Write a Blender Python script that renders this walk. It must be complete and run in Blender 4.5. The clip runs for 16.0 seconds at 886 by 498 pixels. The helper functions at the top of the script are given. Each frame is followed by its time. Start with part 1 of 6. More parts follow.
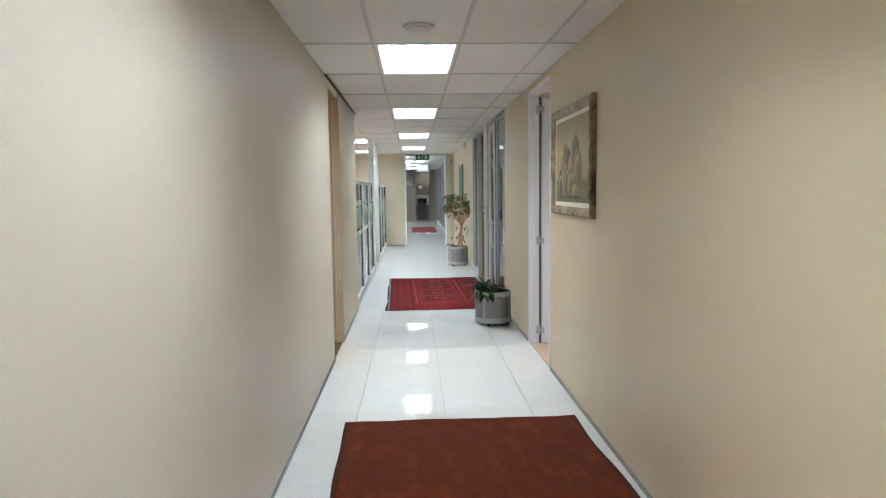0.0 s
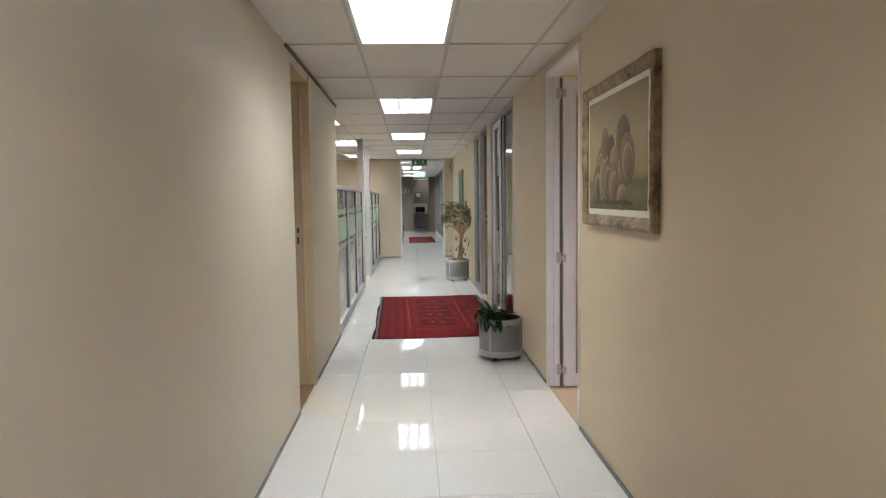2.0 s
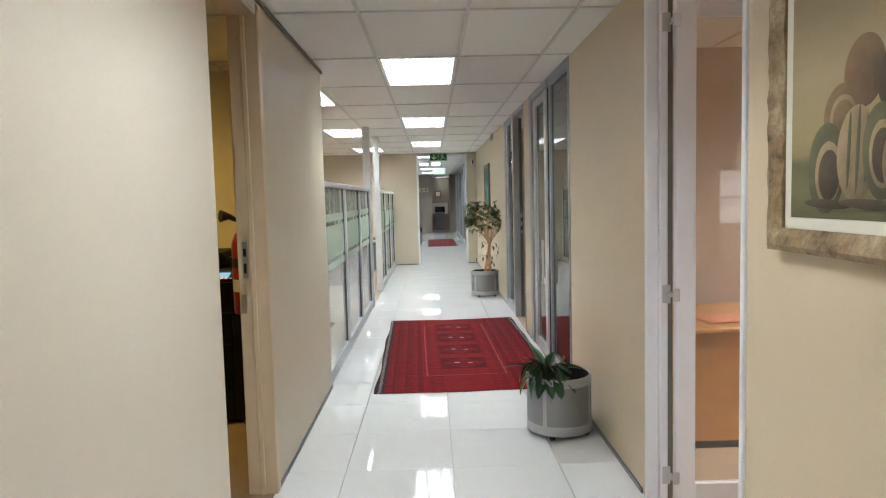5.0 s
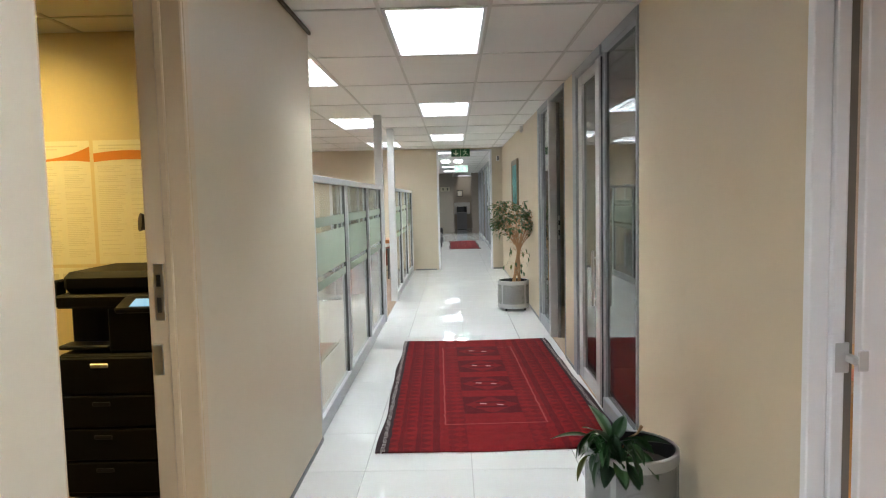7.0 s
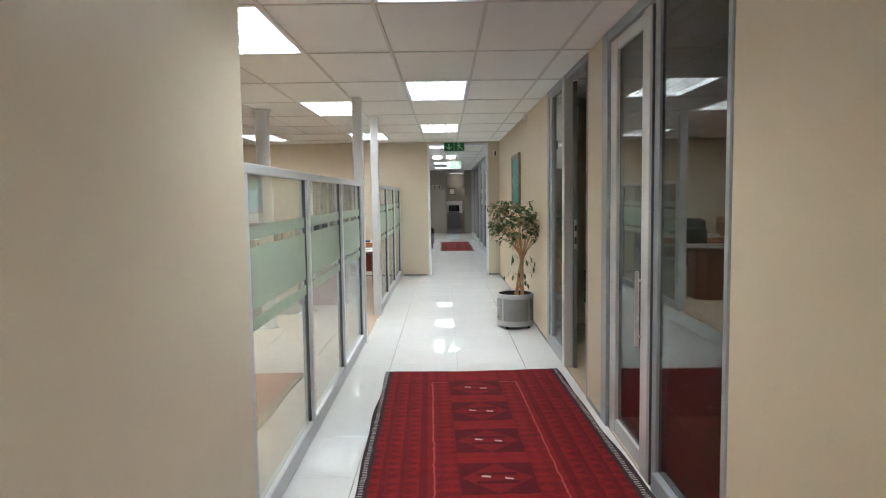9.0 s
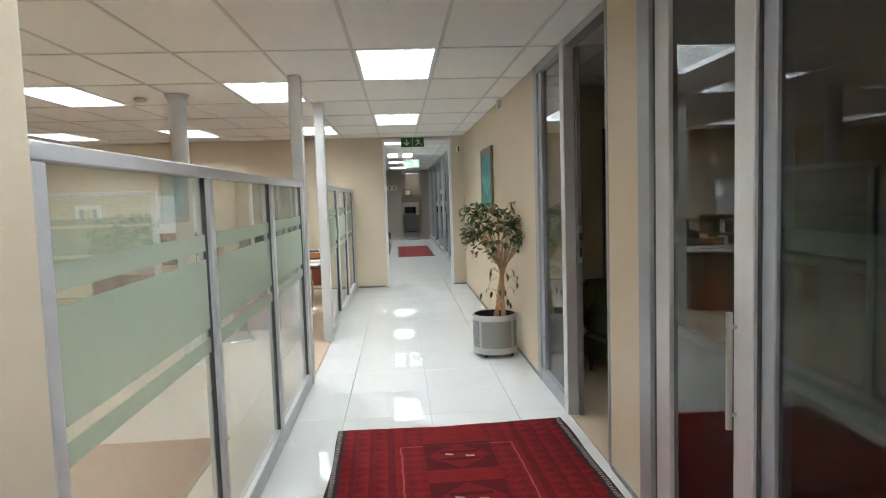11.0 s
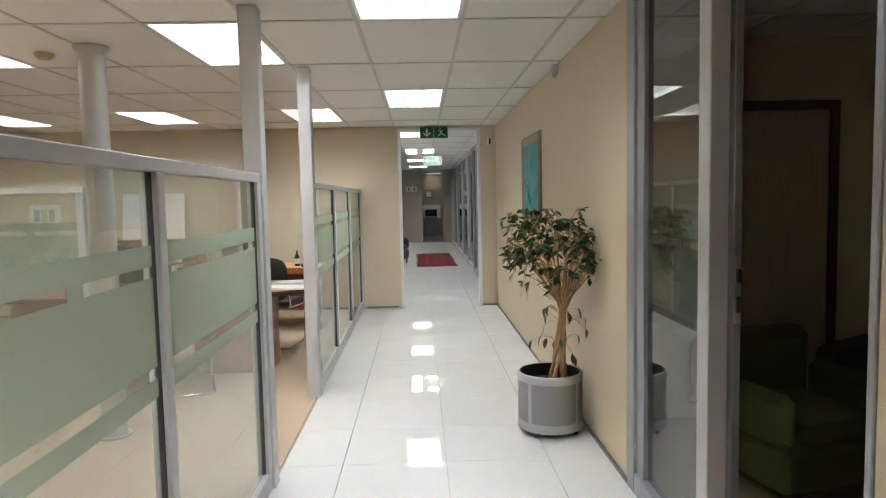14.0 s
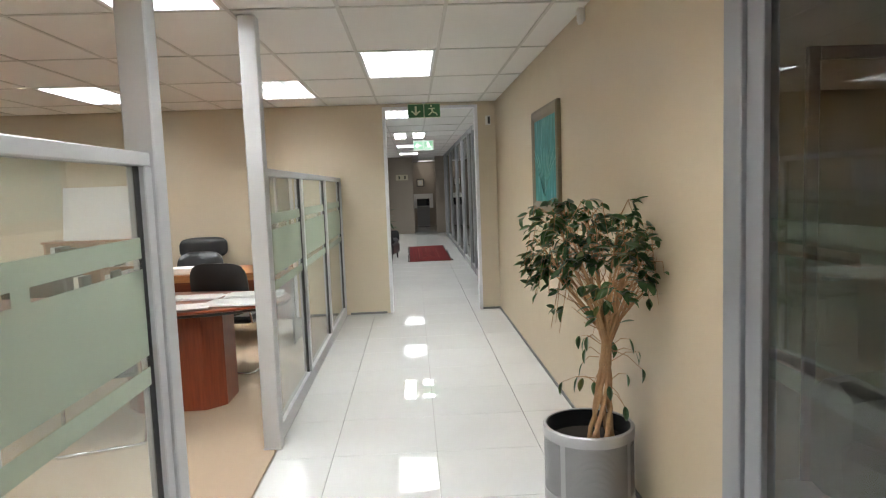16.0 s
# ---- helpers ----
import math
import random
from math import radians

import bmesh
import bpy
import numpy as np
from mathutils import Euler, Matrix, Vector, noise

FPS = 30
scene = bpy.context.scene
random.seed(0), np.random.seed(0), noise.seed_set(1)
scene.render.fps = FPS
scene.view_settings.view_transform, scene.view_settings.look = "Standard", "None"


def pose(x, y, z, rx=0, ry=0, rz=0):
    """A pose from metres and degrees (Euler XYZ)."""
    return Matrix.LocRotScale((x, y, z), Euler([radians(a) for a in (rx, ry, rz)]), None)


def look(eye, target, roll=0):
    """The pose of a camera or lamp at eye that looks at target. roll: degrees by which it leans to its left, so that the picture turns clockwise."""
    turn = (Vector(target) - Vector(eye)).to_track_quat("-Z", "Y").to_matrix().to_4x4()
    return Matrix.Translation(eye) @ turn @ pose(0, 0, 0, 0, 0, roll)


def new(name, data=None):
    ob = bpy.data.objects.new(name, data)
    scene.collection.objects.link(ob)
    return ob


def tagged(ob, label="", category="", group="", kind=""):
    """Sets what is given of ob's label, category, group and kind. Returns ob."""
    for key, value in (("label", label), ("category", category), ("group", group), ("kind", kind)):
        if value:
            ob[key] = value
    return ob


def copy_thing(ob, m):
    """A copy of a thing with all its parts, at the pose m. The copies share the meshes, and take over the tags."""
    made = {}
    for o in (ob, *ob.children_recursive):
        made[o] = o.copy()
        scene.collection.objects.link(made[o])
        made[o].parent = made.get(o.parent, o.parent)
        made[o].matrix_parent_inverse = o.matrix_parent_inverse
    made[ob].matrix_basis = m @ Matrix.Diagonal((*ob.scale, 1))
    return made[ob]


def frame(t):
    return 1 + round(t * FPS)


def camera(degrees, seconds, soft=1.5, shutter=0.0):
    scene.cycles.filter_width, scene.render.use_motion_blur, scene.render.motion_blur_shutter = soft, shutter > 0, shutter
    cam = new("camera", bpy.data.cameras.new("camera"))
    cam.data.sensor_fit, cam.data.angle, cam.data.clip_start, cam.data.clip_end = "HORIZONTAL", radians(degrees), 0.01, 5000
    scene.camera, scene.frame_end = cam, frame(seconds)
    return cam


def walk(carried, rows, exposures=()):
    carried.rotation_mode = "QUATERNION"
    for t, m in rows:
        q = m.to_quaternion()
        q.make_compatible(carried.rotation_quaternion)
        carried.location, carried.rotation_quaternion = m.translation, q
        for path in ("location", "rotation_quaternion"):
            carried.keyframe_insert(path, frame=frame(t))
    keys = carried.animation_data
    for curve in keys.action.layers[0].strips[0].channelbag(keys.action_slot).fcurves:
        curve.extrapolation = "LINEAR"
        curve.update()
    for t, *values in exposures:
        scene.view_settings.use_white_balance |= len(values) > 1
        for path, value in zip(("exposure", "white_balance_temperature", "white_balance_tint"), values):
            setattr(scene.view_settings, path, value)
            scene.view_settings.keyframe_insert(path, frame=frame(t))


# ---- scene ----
cam = camera(67.3, 16.0, 1.15)
PATH = [
    (0, (-0.201, -0.689, 1.536), (-0.112, 1.301, 1.359), -0.7),
    (0.5, (-0.202, -0.342, 1.534), (-0.082, 1.649, 1.398), -0.8),
    (1, (-0.194, -0.039, 1.526), (-0.021, 1.947, 1.369), -1.3),
    (1.5, (-0.137, 0.288, 1.532), (-0.074, 2.283, 1.407), -0.9),
    (2, (-0.116, 0.636, 1.505), (-0.025, 2.628, 1.354), -0.8),
    (2.5, (-0.13, 0.969, 1.536), (-0.004, 2.957, 1.358), -1.9),
    (3, (-0.069, 1.306, 1.531), (-0.015, 3.301, 1.398), -0.6),
    (3.5, (-0.036, 1.626, 1.513), (-0.035, 3.618, 1.333), -0.4),
    (6, (-0.104, 3.316, 1.517), (-0.06, 5.311, 1.378), -2.1),
    (6.5, (-0.055, 3.611, 1.517), (-0.141, 5.604, 1.372), -1.5),
    (7, (-0.072, 3.9, 1.511), (-0.107, 5.894, 1.358), -1.3),
    (7.5, (-0.098, 4.2, 1.526), (-0.079, 6.195, 1.38), -1.3),
    (8, (-0.052, 4.577, 1.531), (-0.056, 6.575, 1.422), -0.6),
    (8.5, (-0.065, 4.871, 1.519), (-0.089, 6.864, 1.36), -0.7),
    (11, (-0.17, 6.532, 1.528), (-0.043, 8.521, 1.368), -1.8),
    (11.5, (-0.131, 6.837, 1.527), (-0.089, 8.832, 1.391), -1.7),
    (12, (-0.156, 7.199, 1.519), (-0.077, 9.192, 1.369), -0.5),
    (12.5, (-0.175, 7.545, 1.533), (-0.025, 9.533, 1.38), -1.6),
    (13, (-0.125, 7.882, 1.525), (-0.064, 9.878, 1.416), -0.8),
    (13.5, (-0.099, 8.177, 1.517), (-0.105, 10.167, 1.323), -1.4),
    (14, (-0.117, 8.533, 1.528), (-0.052, 10.526, 1.376), -1.2),
    (14.5, (-0.081, 8.872, 1.525), (0.0, 10.866, 1.385), -1.5),
    (15, (-0.023, 9.181, 1.542), (0.01, 11.173, 1.372), -1.1),
    (15.5, (-0.068, 9.512, 1.538), (0.007, 11.508, 1.428), -1.0),
    (16, (-0.081, 9.763, 1.529), (0.003, 11.752, 1.342), -2.1),
]
walk(cam, [(t, look(eye, target, roll)) for t, eye, target, roll in PATH], exposures=[(0.0, 0.56, 5850, 4), (1.0, 0.5, 6150, 6), (1.5, 0.38, 6250, 7), (2.0, 0.19, 6500, 9), (2.5, 0.18, 6650, 10), (3.0, 0.26, 6400, 9), (3.5, 0.44, 6200, 7.5), (6.0, 0.5, 6200, 7), (8.5, 0.36, 6250, 7), (11.0, 0.33, 6280, 7), (12.1, 0.34, 6430, 8), (12.8, 0.14, 6500, 9), (13.5, 0.08, 6550, 9), (16.0, 0.15, 6600, 10)])

# ---- light: a closed building at night, lit by its ceiling panels ----
world = bpy.data.worlds.new("world")
scene.world = world
world.use_nodes = True
world.node_tree.nodes["Background"].inputs["Color"].default_value = (0.6, 0.65, 0.75, 1)
world.node_tree.nodes["Background"].inputs["Strength"].default_value = 0.02
PANEL_GLOW = 24.0
FAR_GLOW = 26.0
WARM_GLOW = 25.0
KITCHEN_GLOW = 5.0
ROOM_GLOW = 52.0

# ---- helpers for building ----
CEIL = 2.534


class Nodes:
    """A thin wrapper that makes node trees short to write."""

    def __init__(self, name):
        self.material = bpy.data.materials.new(name)
        self.material.use_nodes = True
        self.tree = self.material.node_tree
        self.bsdf = self.tree.nodes["Principled BSDF"]
        self.out = self.tree.nodes["Material Output"]

    def add(self, kind, inputs=None, **props):
        node = self.tree.nodes.new(kind)
        for key, value in props.items():
            setattr(node, key, value)
        for key, value in (inputs or {}).items():
            self.put(node.inputs[key], value)
        return node

    def put(self, socket, value):
        if isinstance(value, bpy.types.NodeSocket):
            self.tree.links.new(value, socket)
        else:
            if isinstance(value, tuple) and len(value) == 3 and socket.type == "RGBA":
                value = (*value, 1)
            socket.default_value = value

    def set(self, **values):
        for key, value in values.items():
            self.put(self.bsdf.inputs[key.replace("_", " ")], value)
        return self

    def coords(self, which="Object"):
        return self.add("ShaderNodeTexCoord").outputs[which]

    def noise(self, scale, detail=3.0, rough=0.55, vector=None, stretch=None):
        vector = vector or self.coords()
        if stretch:
            vector = self.add("ShaderNodeMapping", {"Vector": vector, "Scale": stretch}).outputs[0]
        return self.add("ShaderNodeTexNoise", {"Vector": vector, "Scale": scale, "Detail": detail, "Roughness": rough}).outputs[0]

    def ramp(self, fac, *stops):
        node = self.add("ShaderNodeValToRGB", {"Fac": fac})
        ramp = node.color_ramp
        while len(ramp.elements) < len(stops):
            ramp.elements.new(0.5)
        for element, (at, colour) in zip(ramp.elements, stops):
            element.position = at
            element.color = (*colour, 1) if len(colour) == 3 else colour
        return node.outputs[0]

    def math(self, op, a, b=0.0, c=0.0):
        node = self.add("ShaderNodeMath", operation=op)
        for socket, value in zip(node.inputs, (a, b, c)):
            self.put(socket, value)
        return node.outputs[0]

    def mix(self, fac, a, b, blend="MIX"):
        node = self.add("ShaderNodeMix", data_type="RGBA", blend_type=blend)
        self.put(node.inputs[0], fac)
        self.put(node.inputs[6], a)
        self.put(node.inputs[7], b)
        return node.outputs[2]

    def bump(self, height, strength=0.2, distance=0.002):
        node = self.add("ShaderNodeBump", {"Height": height, "Strength": strength, "Distance": distance})
        self.put(self.bsdf.inputs["Normal"], node.outputs[0])
        return self

    def xyz(self, which="Object"):
        node = self.add("ShaderNodeSeparateXYZ", {"Vector": self.coords(which)})
        return node.outputs[0], node.outputs[1], node.outputs[2]


def shade(c, k):
    return tuple(min(1.0, v * k) for v in c)


def plain(name, colour, rough=0.5, metal=0.0, vary=0.08, scale=6.0, grain=120.0, relief=0.1, gloss_vary=0.1):
    """A surface with colour and gloss varied at two scales and a fine relief."""
    n = Nodes(name)
    broad, fine = n.noise(scale), n.noise(grain, 2.0)
    c = n.mix(broad, shade(colour, 1 - vary), shade(colour, 1 + vary))
    c = n.mix(n.math("MULTIPLY", fine, 0.35), c, shade(colour, 1 - vary * 1.5))
    r = n.math("ADD", rough - gloss_vary * 0.5, n.math("MULTIPLY", broad, gloss_vary))
    n.set(Base_Color=c, Roughness=r, Metallic=metal)
    n.bump(fine, relief, 0.001)
    return n.material


def wood(name, dark, light, rough=0.35, along=1, scale=5.0):
    n = Nodes(name)
    stretch = [14.0, 14.0, 14.0]
    stretch[along] = 0.9
    grain = n.noise(scale, 5.0, 0.65, stretch=tuple(stretch))
    broad = n.noise(1.4)
    c = n.ramp(grain, (0.3, dark), (0.7, light))
    c = n.mix(n.math("MULTIPLY", broad, 0.4), c, dark)
    n.set(Base_Color=c, Roughness=rough)
    n.bump(grain, 0.08, 0.001)
    return n.material


def glow(name, colour, strength):
    n = Nodes(name)
    n.set(Base_Color=(0.8, 0.8, 0.8), Emission_Color=colour, Emission_Strength=strength, Roughness=0.6)
    return n.material


def cbox(bm, x0, x1, y0, y1, z0, z1, b=0.003):
    """Adds a box with chamfered edges."""
    b = min(b, (x1 - x0) * 0.45, (y1 - y0) * 0.45, (z1 - z0) * 0.45)
    lo, hi = (x0, y0, z0), (x1, y1, z1)
    v = {}
    for sx in (0, 1):
        for sy in (0, 1):
            for sz in (0, 1):
                s = (sx, sy, sz)
                for axis in range(3):
                    p = []
                    for k in range(3):
                        edge = hi[k] if s[k] else lo[k]
                        p.append(edge if k == axis else edge + (-b if s[k] else b))
                    v[s, axis] = bm.verts.new(p)
    for axis in range(3):
        i, j = (axis + 1) % 3, (axis + 2) % 3
        for side in (0, 1):
            ring = []
            for a, c in ((0, 0), (1, 0), (1, 1), (0, 1)):
                s = [0, 0, 0]
                s[axis], s[i], s[j] = side, a, c
                ring.append(v[tuple(s), axis])
            bm.faces.new(ring if side else ring[::-1])
        for a in (0, 1):
            for c in (0, 1):
                s0, s1 = [0, 0, 0], [0, 0, 0]
                s0[i] = s1[i] = a
                s0[j] = s1[j] = c
                s0[axis], s1[axis] = 0, 1
                s0, s1 = tuple(s0), tuple(s1)
                ring = [v[s0, i], v[s1, i], v[s1, j], v[s0, j]]
                bm.faces.new(ring if (a == c) else ring[::-1])
    for s in [(a, c, d) for a in (0, 1) for c in (0, 1) for d in (0, 1)]:
        ring = [v[s, 0], v[s, 1], v[s, 2]]
        bm.faces.new(ring if sum(s) % 2 else ring[::-1])
    return bm


def box(x0, x1, y0, y1, z0, z1, b=0.003):
    return cbox(bmesh.new(), x0, x1, y0, y1, z0, z1, b)


def lathe(bm, profile, cx=0.0, cy=0.0, seg=32, cap=False):
    """Turns (radius, height) pairs about an upright axis."""
    rings = []
    for r, z in profile:
        if r < 1e-5:
            rings.append([bm.verts.new((cx, cy, z))])
        else:
            rings.append([bm.verts.new((cx + r * math.cos(2 * math.pi * k / seg), cy + r * math.sin(2 * math.pi * k / seg), z)) for k in range(seg)])
    for a, c in zip(rings, rings[1:]):
        for k in range(seg):
            q = (k + 1) % seg
            if len(a) == 1 and len(c) == 1:
                continue
            if len(a) == 1:
                bm.faces.new((a[0], c[k], c[q])[::-1])
            elif len(c) == 1:
                bm.faces.new((a[k], a[q], c[0]))
            else:
                bm.faces.new((a[k], a[q], c[q], c[k]))
    return bm


def tube(bm, points, radii, seg=8):
    """A round bar along points, with a radius at each."""
    points = [Vector(p) for p in points]
    if not isinstance(radii, (list, tuple)):
        radii = [radii] * len(points)
    rings, side = [], None
    for k, p in enumerate(points):
        way = (points[min(k + 1, len(points) - 1)] - points[max(k - 1, 0)]).normalized()
        if side is None:
            side = way.orthogonal().normalized()
        side = (side - way * side.dot(way)).normalized()
        other = way.cross(side)
        rings.append([bm.verts.new(p + radii[k] * (math.cos(2 * math.pi * q / seg) * side + math.sin(2 * math.pi * q / seg) * other)) for q in range(seg)])
    for a, c in zip(rings, rings[1:]):
        for q in range(seg):
            bm.faces.new((a[q], a[(q + 1) % seg], c[(q + 1) % seg], c[q]))
    bm.faces.new(rings[0][::-1])
    bm.faces.new(rings[-1])
    return bm


def mesh_of(name, bm, material, smooth=False):
    me = bpy.data.meshes.new(name)
    bmesh.ops.recalc_face_normals(bm, faces=bm.faces[:])
    bm.to_mesh(me)
    bm.free()
    me.materials.append(material)
    if smooth:
        me.shade_smooth()
        me.set_sharp_from_angle(angle=radians(40))
    return me


def part(name, bm, material, parent, label="", smooth=False, m=None):
    ob = new(name, mesh_of(name, bm, material, smooth))
    ob.parent = parent
    if m is not None:
        ob.matrix_basis = m
    if label:
        tagged(ob, label)
    return ob


def thing(name, m, label, category, group="", kind=""):
    ob = new(name)
    ob.empty_display_size = 0.1
    ob.matrix_basis = m
    return tagged(ob, label, category, group, kind)


def structure(name, bm, material, label, category, smooth=False):
    ob = new(name, mesh_of(name, bm, material, smooth))
    return tagged(ob, label, category, "", "structure")


# ---- materials ----
def wall_paint(name, colour):
    n = Nodes(name)
    broad, mid, fine = n.noise(0.7, 4.0), n.noise(5.0), n.noise(260.0, 2.0)
    c = n.mix(broad, shade(colour, 0.95), shade(colour, 1.04))
    c = n.mix(n.math("MULTIPLY", n.math("GREATER_THAN", mid, 0.66), 0.10), c, shade(colour, 0.86))
    n.set(Base_Color=c, Roughness=n.math("ADD", 0.38, n.math("MULTIPLY", mid, 0.12)))
    n.bump(fine, 0.18, 0.001)
    return n.material


M_WALL = wall_paint("beige_wall_paint", (0.605, 0.522, 0.395))
M_WALL_PALE = wall_paint("pale_beige_wall_paint", (0.61, 0.548, 0.445))
M_WALL_TAN = wall_paint("warm_beige_wall_paint", (0.592, 0.482, 0.335))
M_YELLOW_WALL = wall_paint("cream_wall_paint", (0.66, 0.56, 0.36))
# brown tone stands in for the missing light in the dim rooms
M_DARK_WALL = wall_paint("dim_wall_brown", (0.30, 0.255, 0.21))
M_PINK_WALL = wall_paint("dusky_wall_paint", (0.52, 0.40, 0.32))
M_ROOM_WALL = wall_paint("tan_wall_paint", (0.46, 0.37, 0.28))
# aluminium of the glass fronts, darkened for the shade it stands in
M_ALU_SHADED = plain("shaded_aluminium", (0.36, 0.37, 0.39), 0.42, 0.5, 0.05, 3.0, 200.0, 0.05)
M_ALU = plain("anodised_aluminium", (0.56, 0.565, 0.58), 0.42, 0.3, 0.05, 3.0, 200.0, 0.05)
# the same aluminium, painted paler for faces that catch the corridor lights
M_ALU_LIT = plain("lit_aluminium", (0.55, 0.535, 0.52), 0.4, 0.3, 0.04, 3.0, 200.0, 0.05)
M_ALU_DARK = plain("grey_rubber_gasket", (0.05, 0.05, 0.055), 0.6)
M_WHITE_METAL = plain("white_coated_metal", (0.79, 0.79, 0.83), 0.38, 0.0, 0.03)
M_STEEL = plain("brushed_steel", (0.55, 0.54, 0.52), 0.3, 1.0, 0.1)
M_CHROME = plain("chrome", (0.75, 0.75, 0.76), 0.12, 1.0, 0.03)
M_JAMB = plain("beige_gloss_paint", (0.60, 0.47, 0.315), 0.3, 0.0, 0.05)
M_BLACK = plain("black_plastic", (0.018, 0.018, 0.02), 0.4, 0.0, 0.2)
M_WHITE = plain("white_plastic", (0.75, 0.74, 0.72), 0.4, 0.0, 0.03)


def glass_material(name, colour, dust=0.0, ior=1.6):
    n = Nodes(name)
    n.set(Base_Color=colour, Roughness=0.0, IOR=ior)
    n.put(n.bsdf.inputs["Transmission Weight"], 1.0)
    if dust:
        smear = n.noise(2.0, 4.0)
        film = n.add("ShaderNodeBsdfDiffuse", {"Color": (0.72, 0.78, 0.72)})
        fac = n.math("MULTIPLY", n.math("ADD", smear, 0.5), dust)
        both = n.add("ShaderNodeMixShader", {0: fac, 1: n.bsdf.outputs[0], 2: film.outputs[0]})
        n.tree.links.new(both.outputs[0], n.out.inputs[0])
    return n.material


def frost_material(name, clearness):
    n = Nodes(name)
    grain = n.noise(400.0, 2.0)
    c = n.mix(grain, (0.54, 0.575, 0.487), (0.60, 0.635, 0.545))
    front = n.add("ShaderNodeBsdfDiffuse", {"Color": c})
    back = n.add("ShaderNodeBsdfTranslucent", {"Color": c})
    clear = n.add("ShaderNodeBsdfTransparent", {"Color": (0.86, 0.95, 0.90)})
    one = n.add("ShaderNodeMixShader", {0: 0.5, 1: front.outputs[0], 2: back.outputs[0]})
    two = n.add("ShaderNodeMixShader", {0: clearness, 1: one.outputs[0], 2: clear.outputs[0]})
    n.tree.links.new(two.outputs[0], n.out.inputs[0])
    return n.material


M_GLASS = glass_material("clear_glass", (0.93, 0.97, 0.94), 0.05)
M_GLASS_TINT = glass_material("grey_tinted_glass", (0.34, 0.36, 0.32), 0.0, 1.42)
M_GLASS_GREY = glass_material("light_grey_glass", (0.70, 0.72, 0.68), 0.0, 1.5)
M_FROST = frost_material("frosted_film", 0.42)
M_FROST_THIN = frost_material("worn_frosted_film", 0.86)


def tile_material():
    n = Nodes("polished_porcelain")
    chance = n.add("ShaderNodeObjectInfo").outputs["Random"]
    where = n.add("ShaderNodeNewGeometry").outputs["Position"]
    cloud = n.noise(1.6, 5.0, 0.6, vector=where)
    smear = n.noise(9.0, 3.0, 0.6, vector=where)
    c = n.mix(cloud, (0.62, 0.615, 0.605), (0.70, 0.695, 0.685))
    c = n.mix(n.math("MULTIPLY", chance, 0.25), c, (0.60, 0.595, 0.58))
    n.set(Base_Color=c, Roughness=n.math("ADD", 0.004, n.math("MULTIPLY", smear, 0.022)), IOR=1.31)
    n.bump(n.noise(1.3, 1.0, vector=where), 0.006, 0.002)
    return n.material


M_TILE = tile_material()
M_GROUT = plain("grey_grout", (0.42, 0.41, 0.39), 0.8)


def carpet_material(name, colour):
    n = Nodes(name)
    fine, broad = n.noise(350.0, 2.0), n.noise(1.5, 4.0)
    c = n.mix(fine, shade(colour, 0.72), shade(colour, 1.2))
    c = n.mix(n.math("MULTIPLY", broad, 0.4), c, shade(colour, 0.82))
    n.set(Base_Color=c, Roughness=0.95)
    n.bump(fine, 0.6, 0.004)
    return n.material


M_BROWN_CARPET = carpet_material("brown_carpet", (0.22, 0.15, 0.095))
M_CARPET = carpet_material("beige_carpet", (0.46, 0.345, 0.245))


def ceiling_material():
    n = Nodes("ceiling_tile")
    speck, broad = n.noise(150.0, 3.0), n.noise(1.1)
    chance = n.add("ShaderNodeNewGeometry").outputs["Random Per Island"]
    c = n.mix(broad, (0.77, 0.76, 0.74), (0.84, 0.835, 0.82))
    c = n.mix(n.math("MULTIPLY", chance, 0.3), c, (0.74, 0.725, 0.70))
    n.set(Base_Color=c, Roughness=0.85)
    n.bump(speck, 0.25, 0.002)
    return n.material


M_CEIL = ceiling_material()
def tube_glow(name, colour, strength):
    """Three fluorescent tubes that show as brighter strips through the reflector."""
    n = Nodes(name)
    x = n.xyz()[0]
    off = n.math("ABSOLUTE", n.math("SUBTRACT", n.math("PINGPONG", n.math("ADD", x, 0.268), 0.0893), 0.0893))
    strip = n.ramp(n.math("DIVIDE", off, 0.0893), (0.30, (1, 1, 1)), (0.62, (0.0, 0.0, 0.0)))
    level = n.math("MULTIPLY", n.math("ADD", 0.30, n.math("MULTIPLY", strip, 1.55)), strength)
    n.set(Base_Color=(0.8, 0.8, 0.8), Emission_Color=colour, Emission_Strength=level, Roughness=0.6)
    return n.material


M_PANEL = tube_glow("lit_diffuser", (0.94, 0.985, 1.0), PANEL_GLOW)
M_PANEL_FAR = glow("dim_diffuser", (0.95, 0.99, 1.0), FAR_GLOW)
M_PANEL_DIM = glow("weak_diffuser", (1.0, 0.96, 0.9), KITCHEN_GLOW)
M_PANEL_WARM = glow("warm_diffuser", (1.0, 0.68, 0.20), WARM_GLOW)
M_PANEL_ROOM = glow("room_diffuser", (1.0, 0.86, 0.78), ROOM_GLOW)

# ---- the large structure ----
RX, LX = 0.95, -0.93          # the corridor's wall faces
END_Y, END_T = 17.88, 0.12    # the end wall and its opening


def joined(name, boxes, material, label, category, b=0.004):
    bm = bmesh.new()
    for x0, x1, y0, y1, z0, z1 in boxes:
        cbox(bm, x0, x1, y0, y1, z0, z1, b)
    return structure(name, bm, material, label, category)


